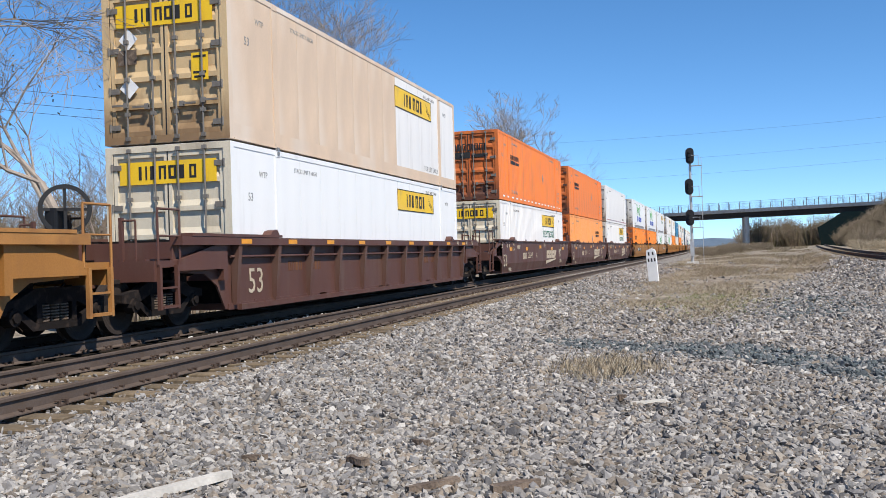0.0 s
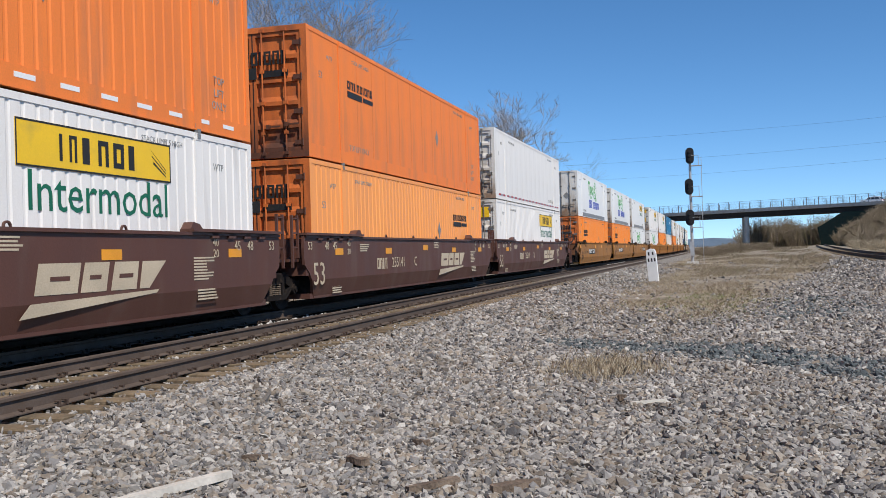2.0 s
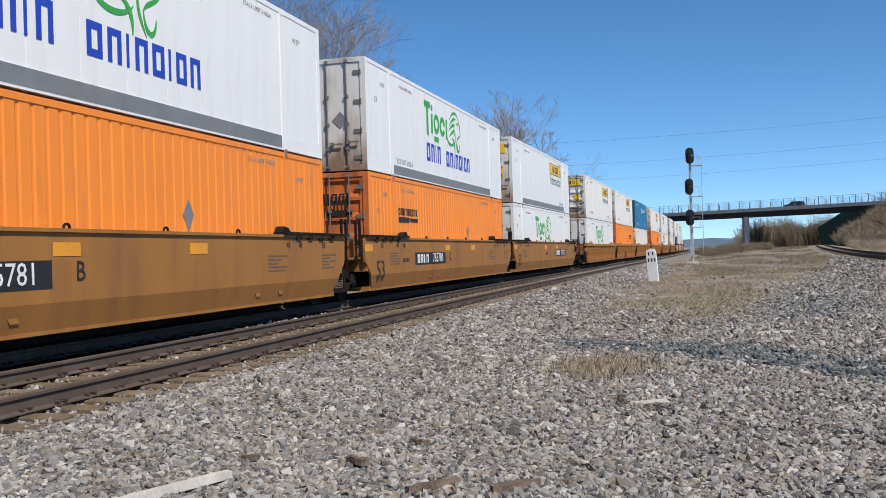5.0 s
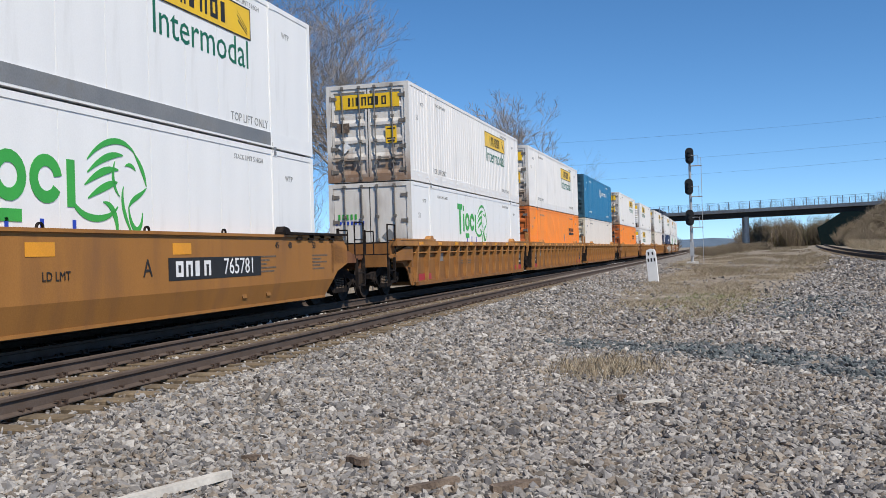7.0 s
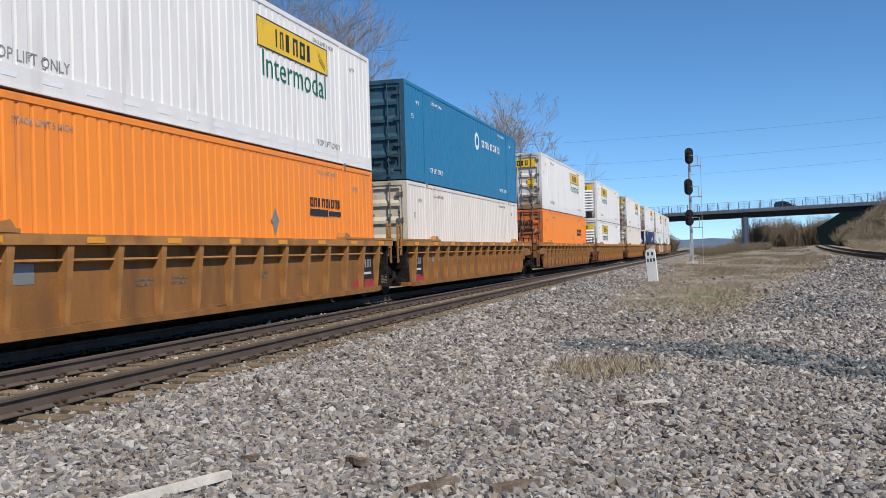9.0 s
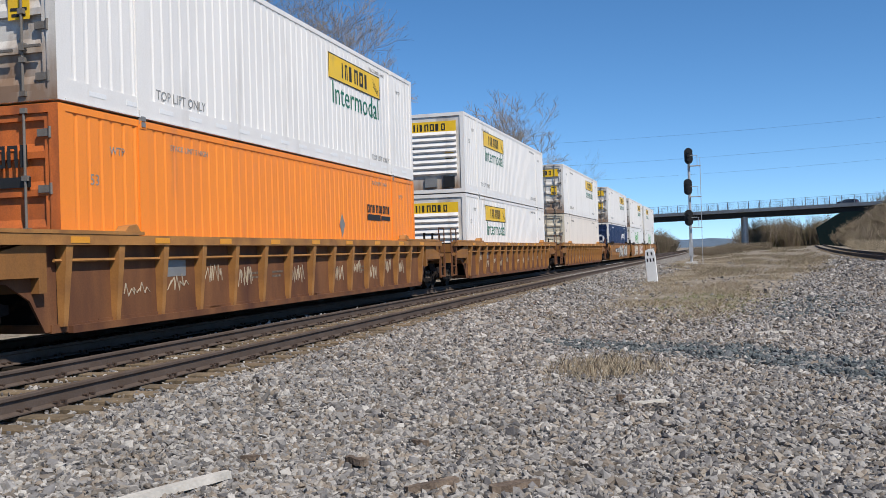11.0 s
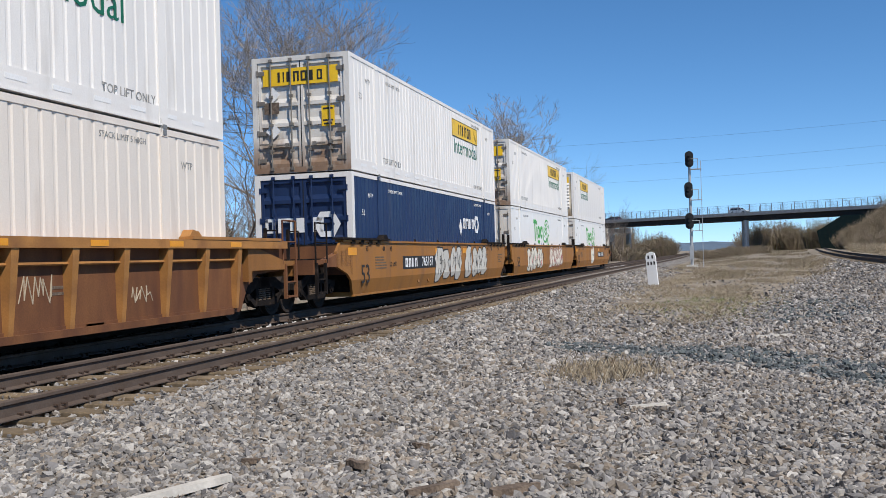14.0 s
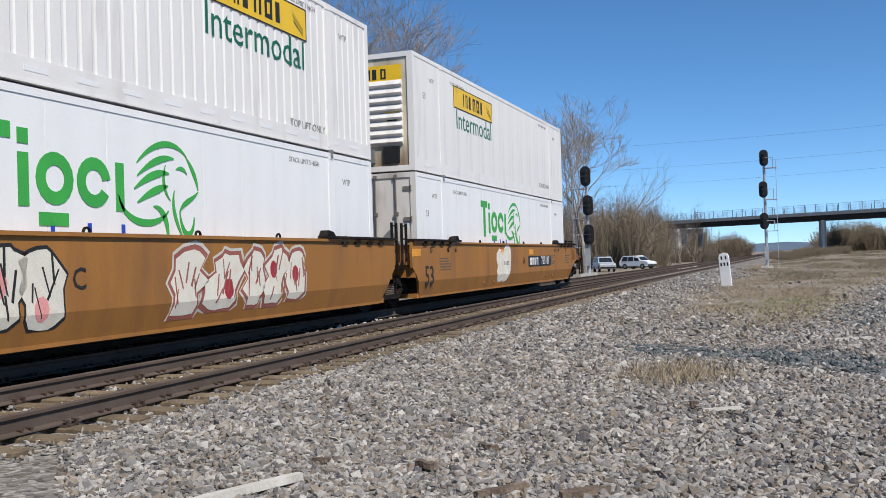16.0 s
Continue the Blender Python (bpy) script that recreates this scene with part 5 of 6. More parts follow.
# ---- the train ----
W_JB = ("corr", "white", "grey_door", "ribbed", ("jbi", "jbend", "tape"))
GREENMARK = ("plate", "clean", "grey_door", "flat", ("greenmark", "rods"))
GREENBLUE = ("plate", "clean", "grey_door", "flat", ("greenblue", "rods", "skirt"))
OR_LOW = ("corr", "orange", "orange_door", "ribbed", ("darkname", "rods"))
L_JB = "white corrugated container with a yellow sign, stained doors, stacked on another"
L_GREENMARK = "clean white smooth-sided refrigerated container with green lettering, in a well car"
L_OR = "orange corrugated container with black lettering, in a well car"
UNITS = (
    (-7.0, "ribbed", "ttx", "ttx_sill", "coupled", "coupled", None, None, ("brake", "trailbrake"), "", ""),
    (15.79, "ribbed", "brown", "brown", "coupled", "coupled",
     (("plate", "clean", "cream_door", "ribbed", ("jb", "jbend", "rods")), "white smooth-sided container with yellow signs, in a brown well car"),
     (("plate", "tan", "tan_door", "ribbed", ("jb", "jbend", "rods")), "white container stained tan by dust, yellow signs, stacked on top"), (), "", ""),
    (38.89, "smooth", "brown", "brown", "coupled", "joint",
     (("corr", "white", "cream_door", "ribbed", ("jbi", "jbend", "rods")), "white corrugated container with a yellow sign, in a brown well car"),
     (("corr", "orange_old", "orange_door", "ribbed", ("darkname", "darkfront", "tape", "rods")), "orange corrugated container with sooty doors, stacked on top"), ("brown",), "255141", "A"),
    (57.85, "smooth", "brown", "brown", "joint", "joint",
     (("corr", "orange_pale", "orange_door", "ribbed", ("darkname",)), "pale orange corrugated container, in a brown well car"),
     (("plate", "orange_old", "orange_door", "ribbed", ("darkname", "darkfront")), "faded orange container with wide seams, stacked on top"), ("brown",), "255141", "C"),
    (76.66, "smooth", "brown", "brown", "joint", "coupled",
     (("corr", "white", "grey_door", "ribbed", ("jbi", "jbend", "rods")), "white corrugated container with a yellow sign, in a brown well car"),
     (("plate", "white", "grey_door", "ribbed", ("redwhite", "rods")), "plain white container with a red and white reflector strip"), ("brown",), "255141", "B"),
    (99.90, "smooth", "ttx", "ttx", "coupled", "joint", (("corr", "orange", "orange_door", "ribbed", ("darkname", "darkfront", "rods")), L_OR), (GREENBLUE, "white smooth refrigerated container with green and blue lettering"), ("mustard", "brake"), "765781", "B"),
    (119.07, "smooth", "ttx", "ttx", "joint", "joint", (("corr", "orange", "orange_door", "ribbed", ("darkname", "darkfront", "rods")), L_OR), (GREENBLUE, "white smooth refrigerated container with green and blue lettering"), ("mustard",), "765781", "C"),
    (137.58, "smooth", "ttx", "ttx", "joint", "coupled", (GREENMARK, L_GREENMARK),
     (("plate", "clean", "grey_door", "flat", ("jbi", "jbend", "skirt", "rods")), "smooth white container with a yellow sign, stacked on another"), ("mustard", "flip"), "765781", "A"),
    (160.99, "ribbed", "ttx_old", "ttx_sill", "coupled", "joint", (GREENMARK, L_GREENMARK), (W_JB, L_JB), (), "", ""),
    (179.57, "ribbed", "ttx_old", "ttx_sill", "joint", "joint", (OR_LOW, L_OR), (W_JB, L_JB), (), "", ""),
    (198.70, "ribbed", "ttx_old", "ttx_sill", "joint", "coupled",
     (("corr", "cream", "cream_door", "ribbed", ()), "cream corrugated container without signs, in a well car"),
     (("corr", "blue", "blue_door", "ribbed", ("white_mark",)), "blue corrugated container with white lettering, stacked on top"), (), "", ""),
    (221.27, "ribbed", "ttx_rust", "ttx_sill", "coupled", "coupled", (OR_LOW, L_OR), (W_JB, L_JB), ("scrawl",), "", ""),
    (243.71, "ribbed", "ttx_rust", "ttx_sill", "coupled", "coupled",
     (("corr", "white", "grey_door", "reefer", ("jbi", "jbend")), "white container with a finned end and a yellow sign"),
     (("corr", "white", "grey_door", "reefer", ("jbi", "jbend", "tape")), "white container with a finned end, stacked on another"), ("scrawl",), "", ""),
    (266.47, "ribbed", "ttx_rust", "ttx_sill", "coupled", "coupled",
     (("corr", "cream", "cream_door", "ribbed", ()), "cream corrugated container with beige doors, in a rusty well car"), (W_JB, L_JB), ("scrawl",), "", ""),
    (289.09, "smooth", "ttx", "ttx", "coupled", "joint",
     (("corr", "navy", "navy", "ribbed", ("white_name", "whiteposts")), "navy corrugated container with white corner posts"), (W_JB, L_JB), ("mustard", "graffiti"), "765187", "B"),
    (308.29, "smooth", "ttx", "ttx", "joint", "joint", (GREENMARK, L_GREENMARK), (W_JB, L_JB), ("graffiti_all",), "", "C"),
    (327.11, "smooth", "ttx", "ttx", "joint", "coupled", (GREENMARK, L_GREENMARK),
     (("plate", "white", "cream_door", "reefer", ("jbi", "jbend", "tape")), "white container with a finned end, at the tail of the train"), ("mustard", "flip", "graffiti_few"), "765187", "A"),
)
LABELS = {"brown": "brown steel well car carrying two stacked containers", "ttx": "mustard yellow steel well car carrying stacked containers",
          "ttx_old": "worn yellow ribbed well car with rust streaks", "ttx_rust": "rusty ribbed well car with scrawled graffiti"}
TRAIN = []
for start, kind, paint, sillpaint, lead, trail, low, high, marks, number, letter in UNITS:
    text = LABELS[paint] if low else "empty end of a yellow ribbed well car with railings"
    car = well_car(kind, paint, sillpaint, lead, trail, text, marks, bool(low))
    if "brown" in marks:
        brown_marks(car, number, letter)
    if "mustard" in marks:
        mustard_marks(car, number, letter, -1 if "flip" in marks else 1)
    if kind == "ribbed":
        ribbed_marks(car, paint == "brown", paint == "ttx_old")
    if "scrawl" in marks:
        scrawl(car, -6.44, 7, int(start))
    if "graffiti" in marks:
        graffiti(car, -1.1, 1.4, 5, 1.461, M["chalk"], M["ink"])
        graffiti(car, 2.7, 5.1, 6, 1.461, M["chalk"], M["ink"])
    if "graffiti_all" in marks:
        car_text(car, letter, 0.38, -1.35, 1.0, M["ink"])
        car_text(car, "53", 0.6, -7.5, 0.78, M["ink"])
        graffiti(car, -5.1, -1.9, 11, 1.461, M["spray"], M["ink"], tint=M["pink"])
        graffiti(car, 0.9, 5.0, 23, 1.461, M["spray"], M["redspray"], 0.36, 1.42, M["red"], M["chalk"])
    if "graffiti_few" in marks:
        graffiti(car, -1.6, -0.6, 31, 1.461, M["spray"], M["snow"])
    TRAIN.append((car, start + 8.075, 0.0))
    for spec, z, top in ((low, 0.37, False), (high, 3.30, True)):
        if spec:
            TRAIN.append((container(spec[0], top, spec[1]), start + 8.075, z))

# ---- signals, post, bridge ----


def signal(x, y, h, flip=1, ladder=True):
    z = level(x, y)
    s = thing("railway_signal", "tall railway signal mast with three black lamp heads and a ladder", "signal", "railway signals", pose(x, y, z, 0, 0, 0))
    part("mast", Geo().tube((0, 0, 0), (0, 0, h - 0.6), 0.14, 0.11, 12), M["silver"], s)
    part("base", Geo().box(-0.5, 0.5, -0.5, 0.5, -0.15, 0.22), M["concrete"], s)
    part("relay_case", Geo().box(-0.17, 0.17, -0.42, -0.14, 0.7, 1.9), M["silver"], s)
    for k in range(3):
        zc = h - 0.72 - k * h * 0.265
        def oval():
            g = Geo()
            n = 20
            pts = []
            for i in range(n):
                a = 2 * math.pi * i / n
                pts.append((0.36 * math.cos(a), 0.36 * math.sin(a) + (0.34 if math.sin(a) > 0 else -0.34)))
            v = [(a, -0.34, b) for a, b in pts] + [(a, -0.30, b) for a, b in pts]
            g.add(v, [tuple(range(n)), tuple(range(2 * n - 1, n - 1, -1))] + [((i + 1) % n, i, n + i, n + (i + 1) % n) for i in range(n)])
            return g.box(-0.2, 0.2, -0.3, -0.05, -0.55, 0.55)
        hd = part("signal_head", shared("signal_head", oval, M["black"]), None, s, "black oval signal head", at=pose(-0.12 * flip if k else 0, 0, zc))
        for i in (-1, 0, 1):
            part("hood", shared("hood", lambda: Geo().tube((0, -0.62, 0), (0, -0.33, 0), 0.125, n=10), M["black"]), None, hd, at=pose(0, 0, i * 0.36))
    lx = 0.95 * flip
    part("ladder", Geo().box(lx - 0.02, lx + 0.02, 0.18, 0.22, 0, h - 0.9).box(lx - 0.02, lx + 0.02, -0.22, -0.18, 0, h - 0.9), M["silver"], s)
    rung = shared("rung", lambda: Geo().tube((0, -0.2, 0), (0, 0.2, 0), 0.018, n=5), M["silver"])
    for i in range(int(h / 0.45)):
        part("rung", rung, None, s, at=pose(lx, 0, 0.4 + i * 0.42))
    for k in range(3):
        zc = h - 1.6 - k * h * 0.265
        a, b = sorted((0.1 * flip, lx))
        part("platform", Geo().box(a, b + 0.05, -0.35, 0.35, zc, zc + 0.05), M["silver"], s)
        part("guard_rail", Geo().path([(lx * 0.75, -0.35, zc), (lx * 0.75, -0.35, zc + 0.9), (lx * 0.75, 0.35, zc + 0.9), (lx * 0.75, 0.35, zc)], 0.022).path([(0.1, -0.35, zc + 0.9), (lx * 0.75, -0.35, zc + 0.9)], 0.022), M["silver"], s)
    return s


signal(0.1, 86, 10.1)
signal(-11.6, 66, 7.6, -1)


def milepost():
    x, y = -1.62, 43.5
    m = thing("milepost", "white-painted concrete milepost, leaning, with dark numerals", "post", m=pose(x, y, level(x, y) - 0.15, 2, -4.0, -10))
    g = Geo()
    w = 0.215
    pts = [(-w, 0), (w, 0), (w, 1.45), (w * 0.8, 1.6), (0, 1.66), (-w * 0.8, 1.6), (-w, 1.45)]
    v = [(a, -0.08, b) for a, b in pts] + [(a, 0.08, b) for a, b in pts]
    n = len(pts)
    g.add(v, [tuple(range(n)), tuple(range(2 * n - 1, n - 1, -1))] + [((i + 1) % n, i, n + i, n + (i + 1) % n) for i in range(n)])
    part("slab", g, M["snow"], m)
    for k, (x0, z0) in enumerate(((-0.15, 1.36), (0.06, 1.36), (-0.19, 1.08), (-0.03, 1.08), (0.13, 1.08))):
        part("numeral_bar", Geo().box(x0 * 0.85, x0 * 0.85 + 0.07, -0.084, -0.07, z0, z0 + 0.15), M["ink"], m)


milepost()

def bridge():
    yaw = math.degrees(math.atan2(BDIR.y, BDIR.x))
    b = tagged(new("road_bridge"), "road overpass with a grey concrete deck, dark girders and a tall mesh fence", "bridge", kind="structure")
    b.matrix_basis = pose(BA.x, BA.y, 0, 0, 0, yaw)
    part("deck", Geo().box(-5, BLEN, -5.5, 5.5, DECK - 0.55, DECK).box(-5, BLEN, -5.7, -5.3, DECK - 0.5, DECK + 0.3).box(-5, BLEN, 5.3, 5.7, DECK - 0.5, DECK + 0.3), M["deck"], b)
    for y in (-4.6, -1.5, 1.5, 4.6):
        part("girder", Geo().box(0.5, BLEN, y - 0.2, y + 0.2, DECK - 1.62, DECK - 0.56).box(0.5, BLEN, y - 0.35, y + 0.35, DECK - 1.68, DECK - 1.6), M["girder"], b)
    n = int(BLEN / 2.9)
    post = shared("fence_post", lambda: Geo().box(-0.065, 0.065, -0.065, 0.065, 0, 1.9), M["fence"])
    for y in (-5.5, 5.5):
        for i in range(n):
            part("fence_post", post, None, b, at=pose(-3 + i * 2.9, y, DECK + 0.3))
        g = Geo()
        for z, w in ((0.12, 0.03), (0.35, 0.02), (0.6, 0.02), (0.85, 0.02), (1.1, 0.03), (1.35, 0.02), (1.6, 0.02), (1.87, 0.05)):
            g.box(-4, BLEN, y - 0.018, y + 0.018, DECK + 0.3 + z - w * 0.6, DECK + 0.3 + z + w * 0.6)
        part("fence_rail", g, M["fence"], b)
    for d in (45.0,):
        for k in (-5, 0, 5):
            part("pier_column", Geo().tube((d + BDIR.y * k, BDIR.x * k, -1), (d + BDIR.y * k, BDIR.x * k, DECK - 1.69), 0.62, n=14), M["concrete"], b)
    part("abutment", Geo().box(-5, -1.2, -6, 6, 3, DECK - 0.72).slab([(-6, 0), (6, 0), (6, DECK - 0.72), (-6, DECK - 0.72)], -1.2, 0.4), M["concrete"], b)
    part("wing_pier", Geo().slab([(-6.2, 0), (-4.9, 0), (-5.2, 6.6), (-6.0, 6.6)], 5.0, 6.2).slab([(4.9, 0), (6.2, 0), (6.0, 6.6), (5.2, 6.6)], 5.0, 6.2).box(5, 6.2, -6.4, 6.4, 6.6, 7.84), M["concrete"], b)
    part("wing_wall", Geo().loft([(67.5, -1), (66.3, 4.8), (67.2, 5.2), (72.4, 8.18), (82, 8.18), (82, -1)], -6, 6), M["greensteel"], b, "dark green sloping wing wall in shade")
    return b


bridge()

# ---- trees ----


def bare_tree(seed, h, spread, depth, r0, droop=0.0, bud=0.0, forks=(2, 3, 3), thin=0.004):
    """Trunk and limbs as one mesh, twigs as another, sparse buds as a third."""
    rng = random.Random(seed)
    wood, twig, buds = Geo(), Geo(), Geo()

    def grow(p, d, length, r, k):
        n = 3 if k < 2 else 2
        for i in range(n):
            q = p + d * (length / n)
            r1 = r * (0.86 if i < n - 1 else 0.74)
            (wood if r > 0.03 else twig).tube(p, q, max(r, thin), max(r1, thin), 7 if r > 0.06 else 4 if r > 0.015 else 3)
            p, r = q, r1
            d = (d + Vector((rng.uniform(-1, 1), rng.uniform(-1, 1), rng.uniform(-0.6, 0.8) - droop)) * 0.36).normalized()
            if k < depth and i < n - 1 and (k > 0 or i > 0):
                side = (d + Vector((rng.uniform(-1, 1), rng.uniform(-1, 1), rng.uniform(-0.3, 0.6))) * spread).normalized()
                grow(p, side, length * rng.uniform(0.5, 0.75), r * 0.6, k + 1)
        if k < depth:
            for _ in range(rng.choice(forks)):
                side = (d + Vector((rng.uniform(-1, 1), rng.uniform(-1, 1), rng.uniform(-0.4, 0.5) - droop)) * spread).normalized()
                grow(p, side, length * rng.uniform(0.55, 0.8), r * 0.72, k + 1)
        elif bud and rng.random() < bud:
            for _ in range(3):
                c = p + Vector((rng.uniform(-1, 1), rng.uniform(-1, 1), rng.uniform(-1, 1))) * 0.12
                a, b2 = Vector((rng.uniform(-1, 1), rng.uniform(-1, 1), rng.uniform(-1, 1))) * 0.03, Vector((rng.uniform(-1, 1), rng.uniform(-1, 1), rng.uniform(-1, 1))) * 0.03
                buds.add([c + a, c + b2, c - a, c - b2], [(0, 1, 2, 3)])
    grow(Vector((0, 0, -0.3)), Vector((rng.uniform(-0.08, 0.08), rng.uniform(-0.08, 0.08), 1)).normalized(), h * 0.36, r0, 0)
    return wood, twig, buds


def make_tree(seed, h, spread, depth, r0, m, label="bare grey tree in early spring", bark="bark", droop=0.0, bud=0.0, forks=(2, 3, 3), thin=0.004):
    t = thing("tree", label, "tree", "trees along the railway", m)
    wood, twig, buds = bare_tree(seed, h, spread, depth, r0, droop, bud, forks, thin)
    part("trunk", wood, M[bark], t)
    part("crown", twig, M[bark], t)
    if buds.v:
        part("foliage", buds, M["bud"], t)
    return t


def at_ground(x, y, turn=0, k=1.0):
    return pose(x, y, level(x, y), 0, 0, turn) @ Matrix.Scale(k, 4)


make_tree(3, 20, 0.75, 6, 0.34, at_ground(-14.3, 80, 40, 0.79), bud=0.15, thin=0.012)
make_tree(8, 26, 0.62, 6, 0.36, at_ground(-18.9, 60, 10, 0.86), bud=0.5, forks=(3, 3, 3), thin=0.009)
make_tree(12, 24, 0.62, 6, 0.34, at_ground(-22.0, 62, 200, 0.88), bud=0.5, forks=(3, 3, 3), thin=0.009)
make_tree(21, 17, 0.75, 6, 0.26, at_ground(-27.6, 60, 70), bud=0.2, thin=0.012)
make_tree(33, 14, 0.8, 6, 0.19, at_ground(-17.6, 24.2, 150), "slender bare tree with drooping twigs", droop=0.08, bud=0.25, thin=0.006)
make_tree(57, 15, 0.95, 6, 0.30, at_ground(-15.9, 15.2, 20), "bare tree with long drooping limbs beside the track", droop=0.26, bud=0.2, forks=(3, 3, 3), thin=0.005)
kinds = [make_tree(40 + i, 9 + 1.2 * i, 0.6, 4, 0.12 + 0.015 * i, at_ground(-32 - 2 * i, 44 + 6 * i, i * 50, 0.6), "slender bare tree in a spring wood", "bark_far", bud=0.12, forks=(2, 2, 3)) for i in range(5)]
for src in kinds:
    src.scale = (0.6, 0.6, 0.6)
rng = random.Random(77)


def on_road(x, y):
    """The open ground beside the crossing where cars stand."""
    return 84 < y < 136 and -0.20 < x / y < -0.04


def sapling(i, x, y, k):
    """A copy of one of the slender trees, k times its full size, unless it would stand on the crossing road."""
    if on_road(x, y):
        return
    c = copy_thing(kinds[i % 5], at_ground(x, y, rng.uniform(0, 360)))
    c.scale = (k, k, k * rng.uniform(0.9, 1.1))


for i in range(120):
    y = rng.uniform(24, 210)
    x = -15.5 - rng.random() ** 1.4 * 26 - 0.03 * y + bend(y)
    if y > 90:
        x = rng.uniform(-48, -13) + bend(y)
    sapling(i, x, y, rng.uniform(0.45, 0.8) if y < 90 else rng.uniform(0.6, 1.0))
for i in range(110):         # the wood between the crossing and the far abutment
    y = rng.uniform(118, 262)
    sapling(i, -y * rng.uniform(0.09, 0.22) - 1.5, y, rng.uniform(0.95, 1.4))


def thicket(name, spots, label, material="scrub"):
    """Tangled brush as one mesh: stems that fan out from each root, with fine twigs round them."""
    rng = random.Random(len(spots))
    v, f = [], []

    def sliver(a, b, t):
        n = len(v)
        v.extend(((a[0] - t, a[1], a[2]), (a[0] + t, a[1] + t * 0.5, a[2]), b))
        f.append((n, n + 1, n + 2))
    for x, y, z, w, h in spots:
        if on_road(x, y) or on_road(x + w, y):
            continue
        fine = 0.005 + 0.00006 * y
        for _ in range(int(26 + 12 * w)):
            a, r = rng.uniform(0, 6.283), rng.random() ** 0.7
            px, py = x + 0.45 * w * r * math.cos(a), y + 0.45 * w * r * math.sin(a)
            top = h * (1 - 0.42 * r * r) * rng.uniform(0.6, 1.05)
            ex, ey = x + w * r * math.cos(a) + rng.uniform(-0.3, 0.3), y + w * r * math.sin(a) + rng.uniform(-0.3, 0.3)
            sliver((px, py, z - 0.2), (ex, ey, z + top), fine * 2.2 + 0.003 * h)
            for _ in range(22):
                q = rng.uniform(0.18, 1) ** 0.7
                c = (px + (ex - px) * q, py + (ey - py) * q, z + top * q)
                e = rng.uniform(0.12, 0.34) * min(h, 5) * (1.15 - 0.5 * q)
                sliver(c, (c[0] + rng.uniform(-e, e), c[1] + rng.uniform(-e, e), c[2] + rng.uniform(-0.15, 0.9) * e), fine * rng.uniform(0.8, 2.2))
    me = bpy.data.meshes.new(name)
    me.from_pydata(v, [], f)
    me.materials.append(M[material])
    return tagged(new(name, me), label, "brush", kind="stuff")


def grass(name, count, where, h0, h1, material, label, lean=1.5):
    rng = random.Random(count)
    v, f = [], []
    for _ in range(count):
        x, y = where(rng)
        z = level(x, y)
        a, h = rng.uniform(0, 6.283), rng.uniform(h0, h1)
        w = 0.003 + 0.00012 * y
        dx, dy = math.cos(a), math.sin(a)
        lx, ly = rng.uniform(-lean, lean) * h, rng.uniform(-lean, lean) * h
        n = len(v)
        v += [(x - dx * w, y - dy * w, z - 0.02), (x + dx * w, y + dy * w, z - 0.02), (x + lx * 0.5 + dx * w * 0.7, y + ly * 0.5, z + h * 0.65), (x + lx, y + ly, z + h)]
        f += [(n, n + 1, n + 2), (n, n + 2, n + 3)]
    me = bpy.data.meshes.new(name)
    me.from_pydata(v, [], f)
    me.materials.append(material)
    return tagged(new(name, me), label, "grass", kind="stuff")


spots = []
for _ in range(90):          # far brush beyond the bridge
    y = rng.uniform(255, 330)
    x = 0.044 * y + rng.uniform(1, 52)
    spots.append((x, y, level(x, y), rng.uniform(3.5, 6), rng.uniform(5, 9)))
for _ in range(120):         # on the bridge embankment
    y = rng.uniform(150, 225)
    x = 0.1 * y + rng.uniform(10, 36)
    spots.append((x, y, level(x, y), rng.uniform(2, 3.5), rng.uniform(2, 3.8)))
for _ in range(110):         # beyond the train
    y = rng.uniform(26, 280)
    x = rng.uniform(-42, -14.5) + bend(y) if y < 120 else rng.uniform(-50, -12) + bend(y)
    spots.append((x, y, level(x, y), rng.uniform(1.5, 3.5), rng.uniform(1.5, 4.5)))
for i in range(90):          # the wood behind the train
    y = rng.uniform(30, 78)
    x = -y * math.tan(radians(rng.uniform(27, 42)))
    sapling(i, x, y, rng.uniform(0.45, 0.8))
for _ in range(70):
    y = rng.uniform(28, 70)
    x = -y * math.tan(radians(rng.uniform(26, 42)))
    spots.append((x, y, level(x, y), rng.uniform(1.5, 3), rng.uniform(2.5, 6)))
for _ in range(120):         # tall brush between the crossing and the far abutment
    y = rng.uniform(112, 262)
    x = -y * rng.uniform(0.09, 0.2) - 2.5
    spots.append((x, y, level(x, y), rng.uniform(2.5, 4.5), rng.uniform(8, 13)))
for _ in range(60):          # before the road bank
    y = rng.uniform(215, 268)
    x = -y * rng.uniform(0.1, 0.16)
    spots.append((x, y, level(x, y), rng.uniform(2, 3.5), rng.uniform(9, 14)))
for _ in range(45):          # wood behind the bridge
    y = rng.uniform(296, 345)
    x = -y * rng.uniform(0.018, 0.1)
    spots.append((x, y, level(x, y), rng.uniform(3, 5), rng.uniform(9, 16) * (0.55 if x > -0.05 * y else 1)))
for _ in range(90):          # brush before the wing wall
    y = rng.uniform(192, 238)
    x = y * rng.uniform(0.144, 0.215)
    spots.append((x, y, level(x, y), rng.uniform(2, 3), rng.uniform(3.2, 5.2)))
for _ in range(60):          # low brush and rubble under the bridge
    y = rng.uniform(150, 255)
    x = y * rng.uniform(0.008, 0.075)
    spots.append((x, y, level(x, y), rng.uniform(1.5, 3), rng.uniform(0.6, 1.7)))
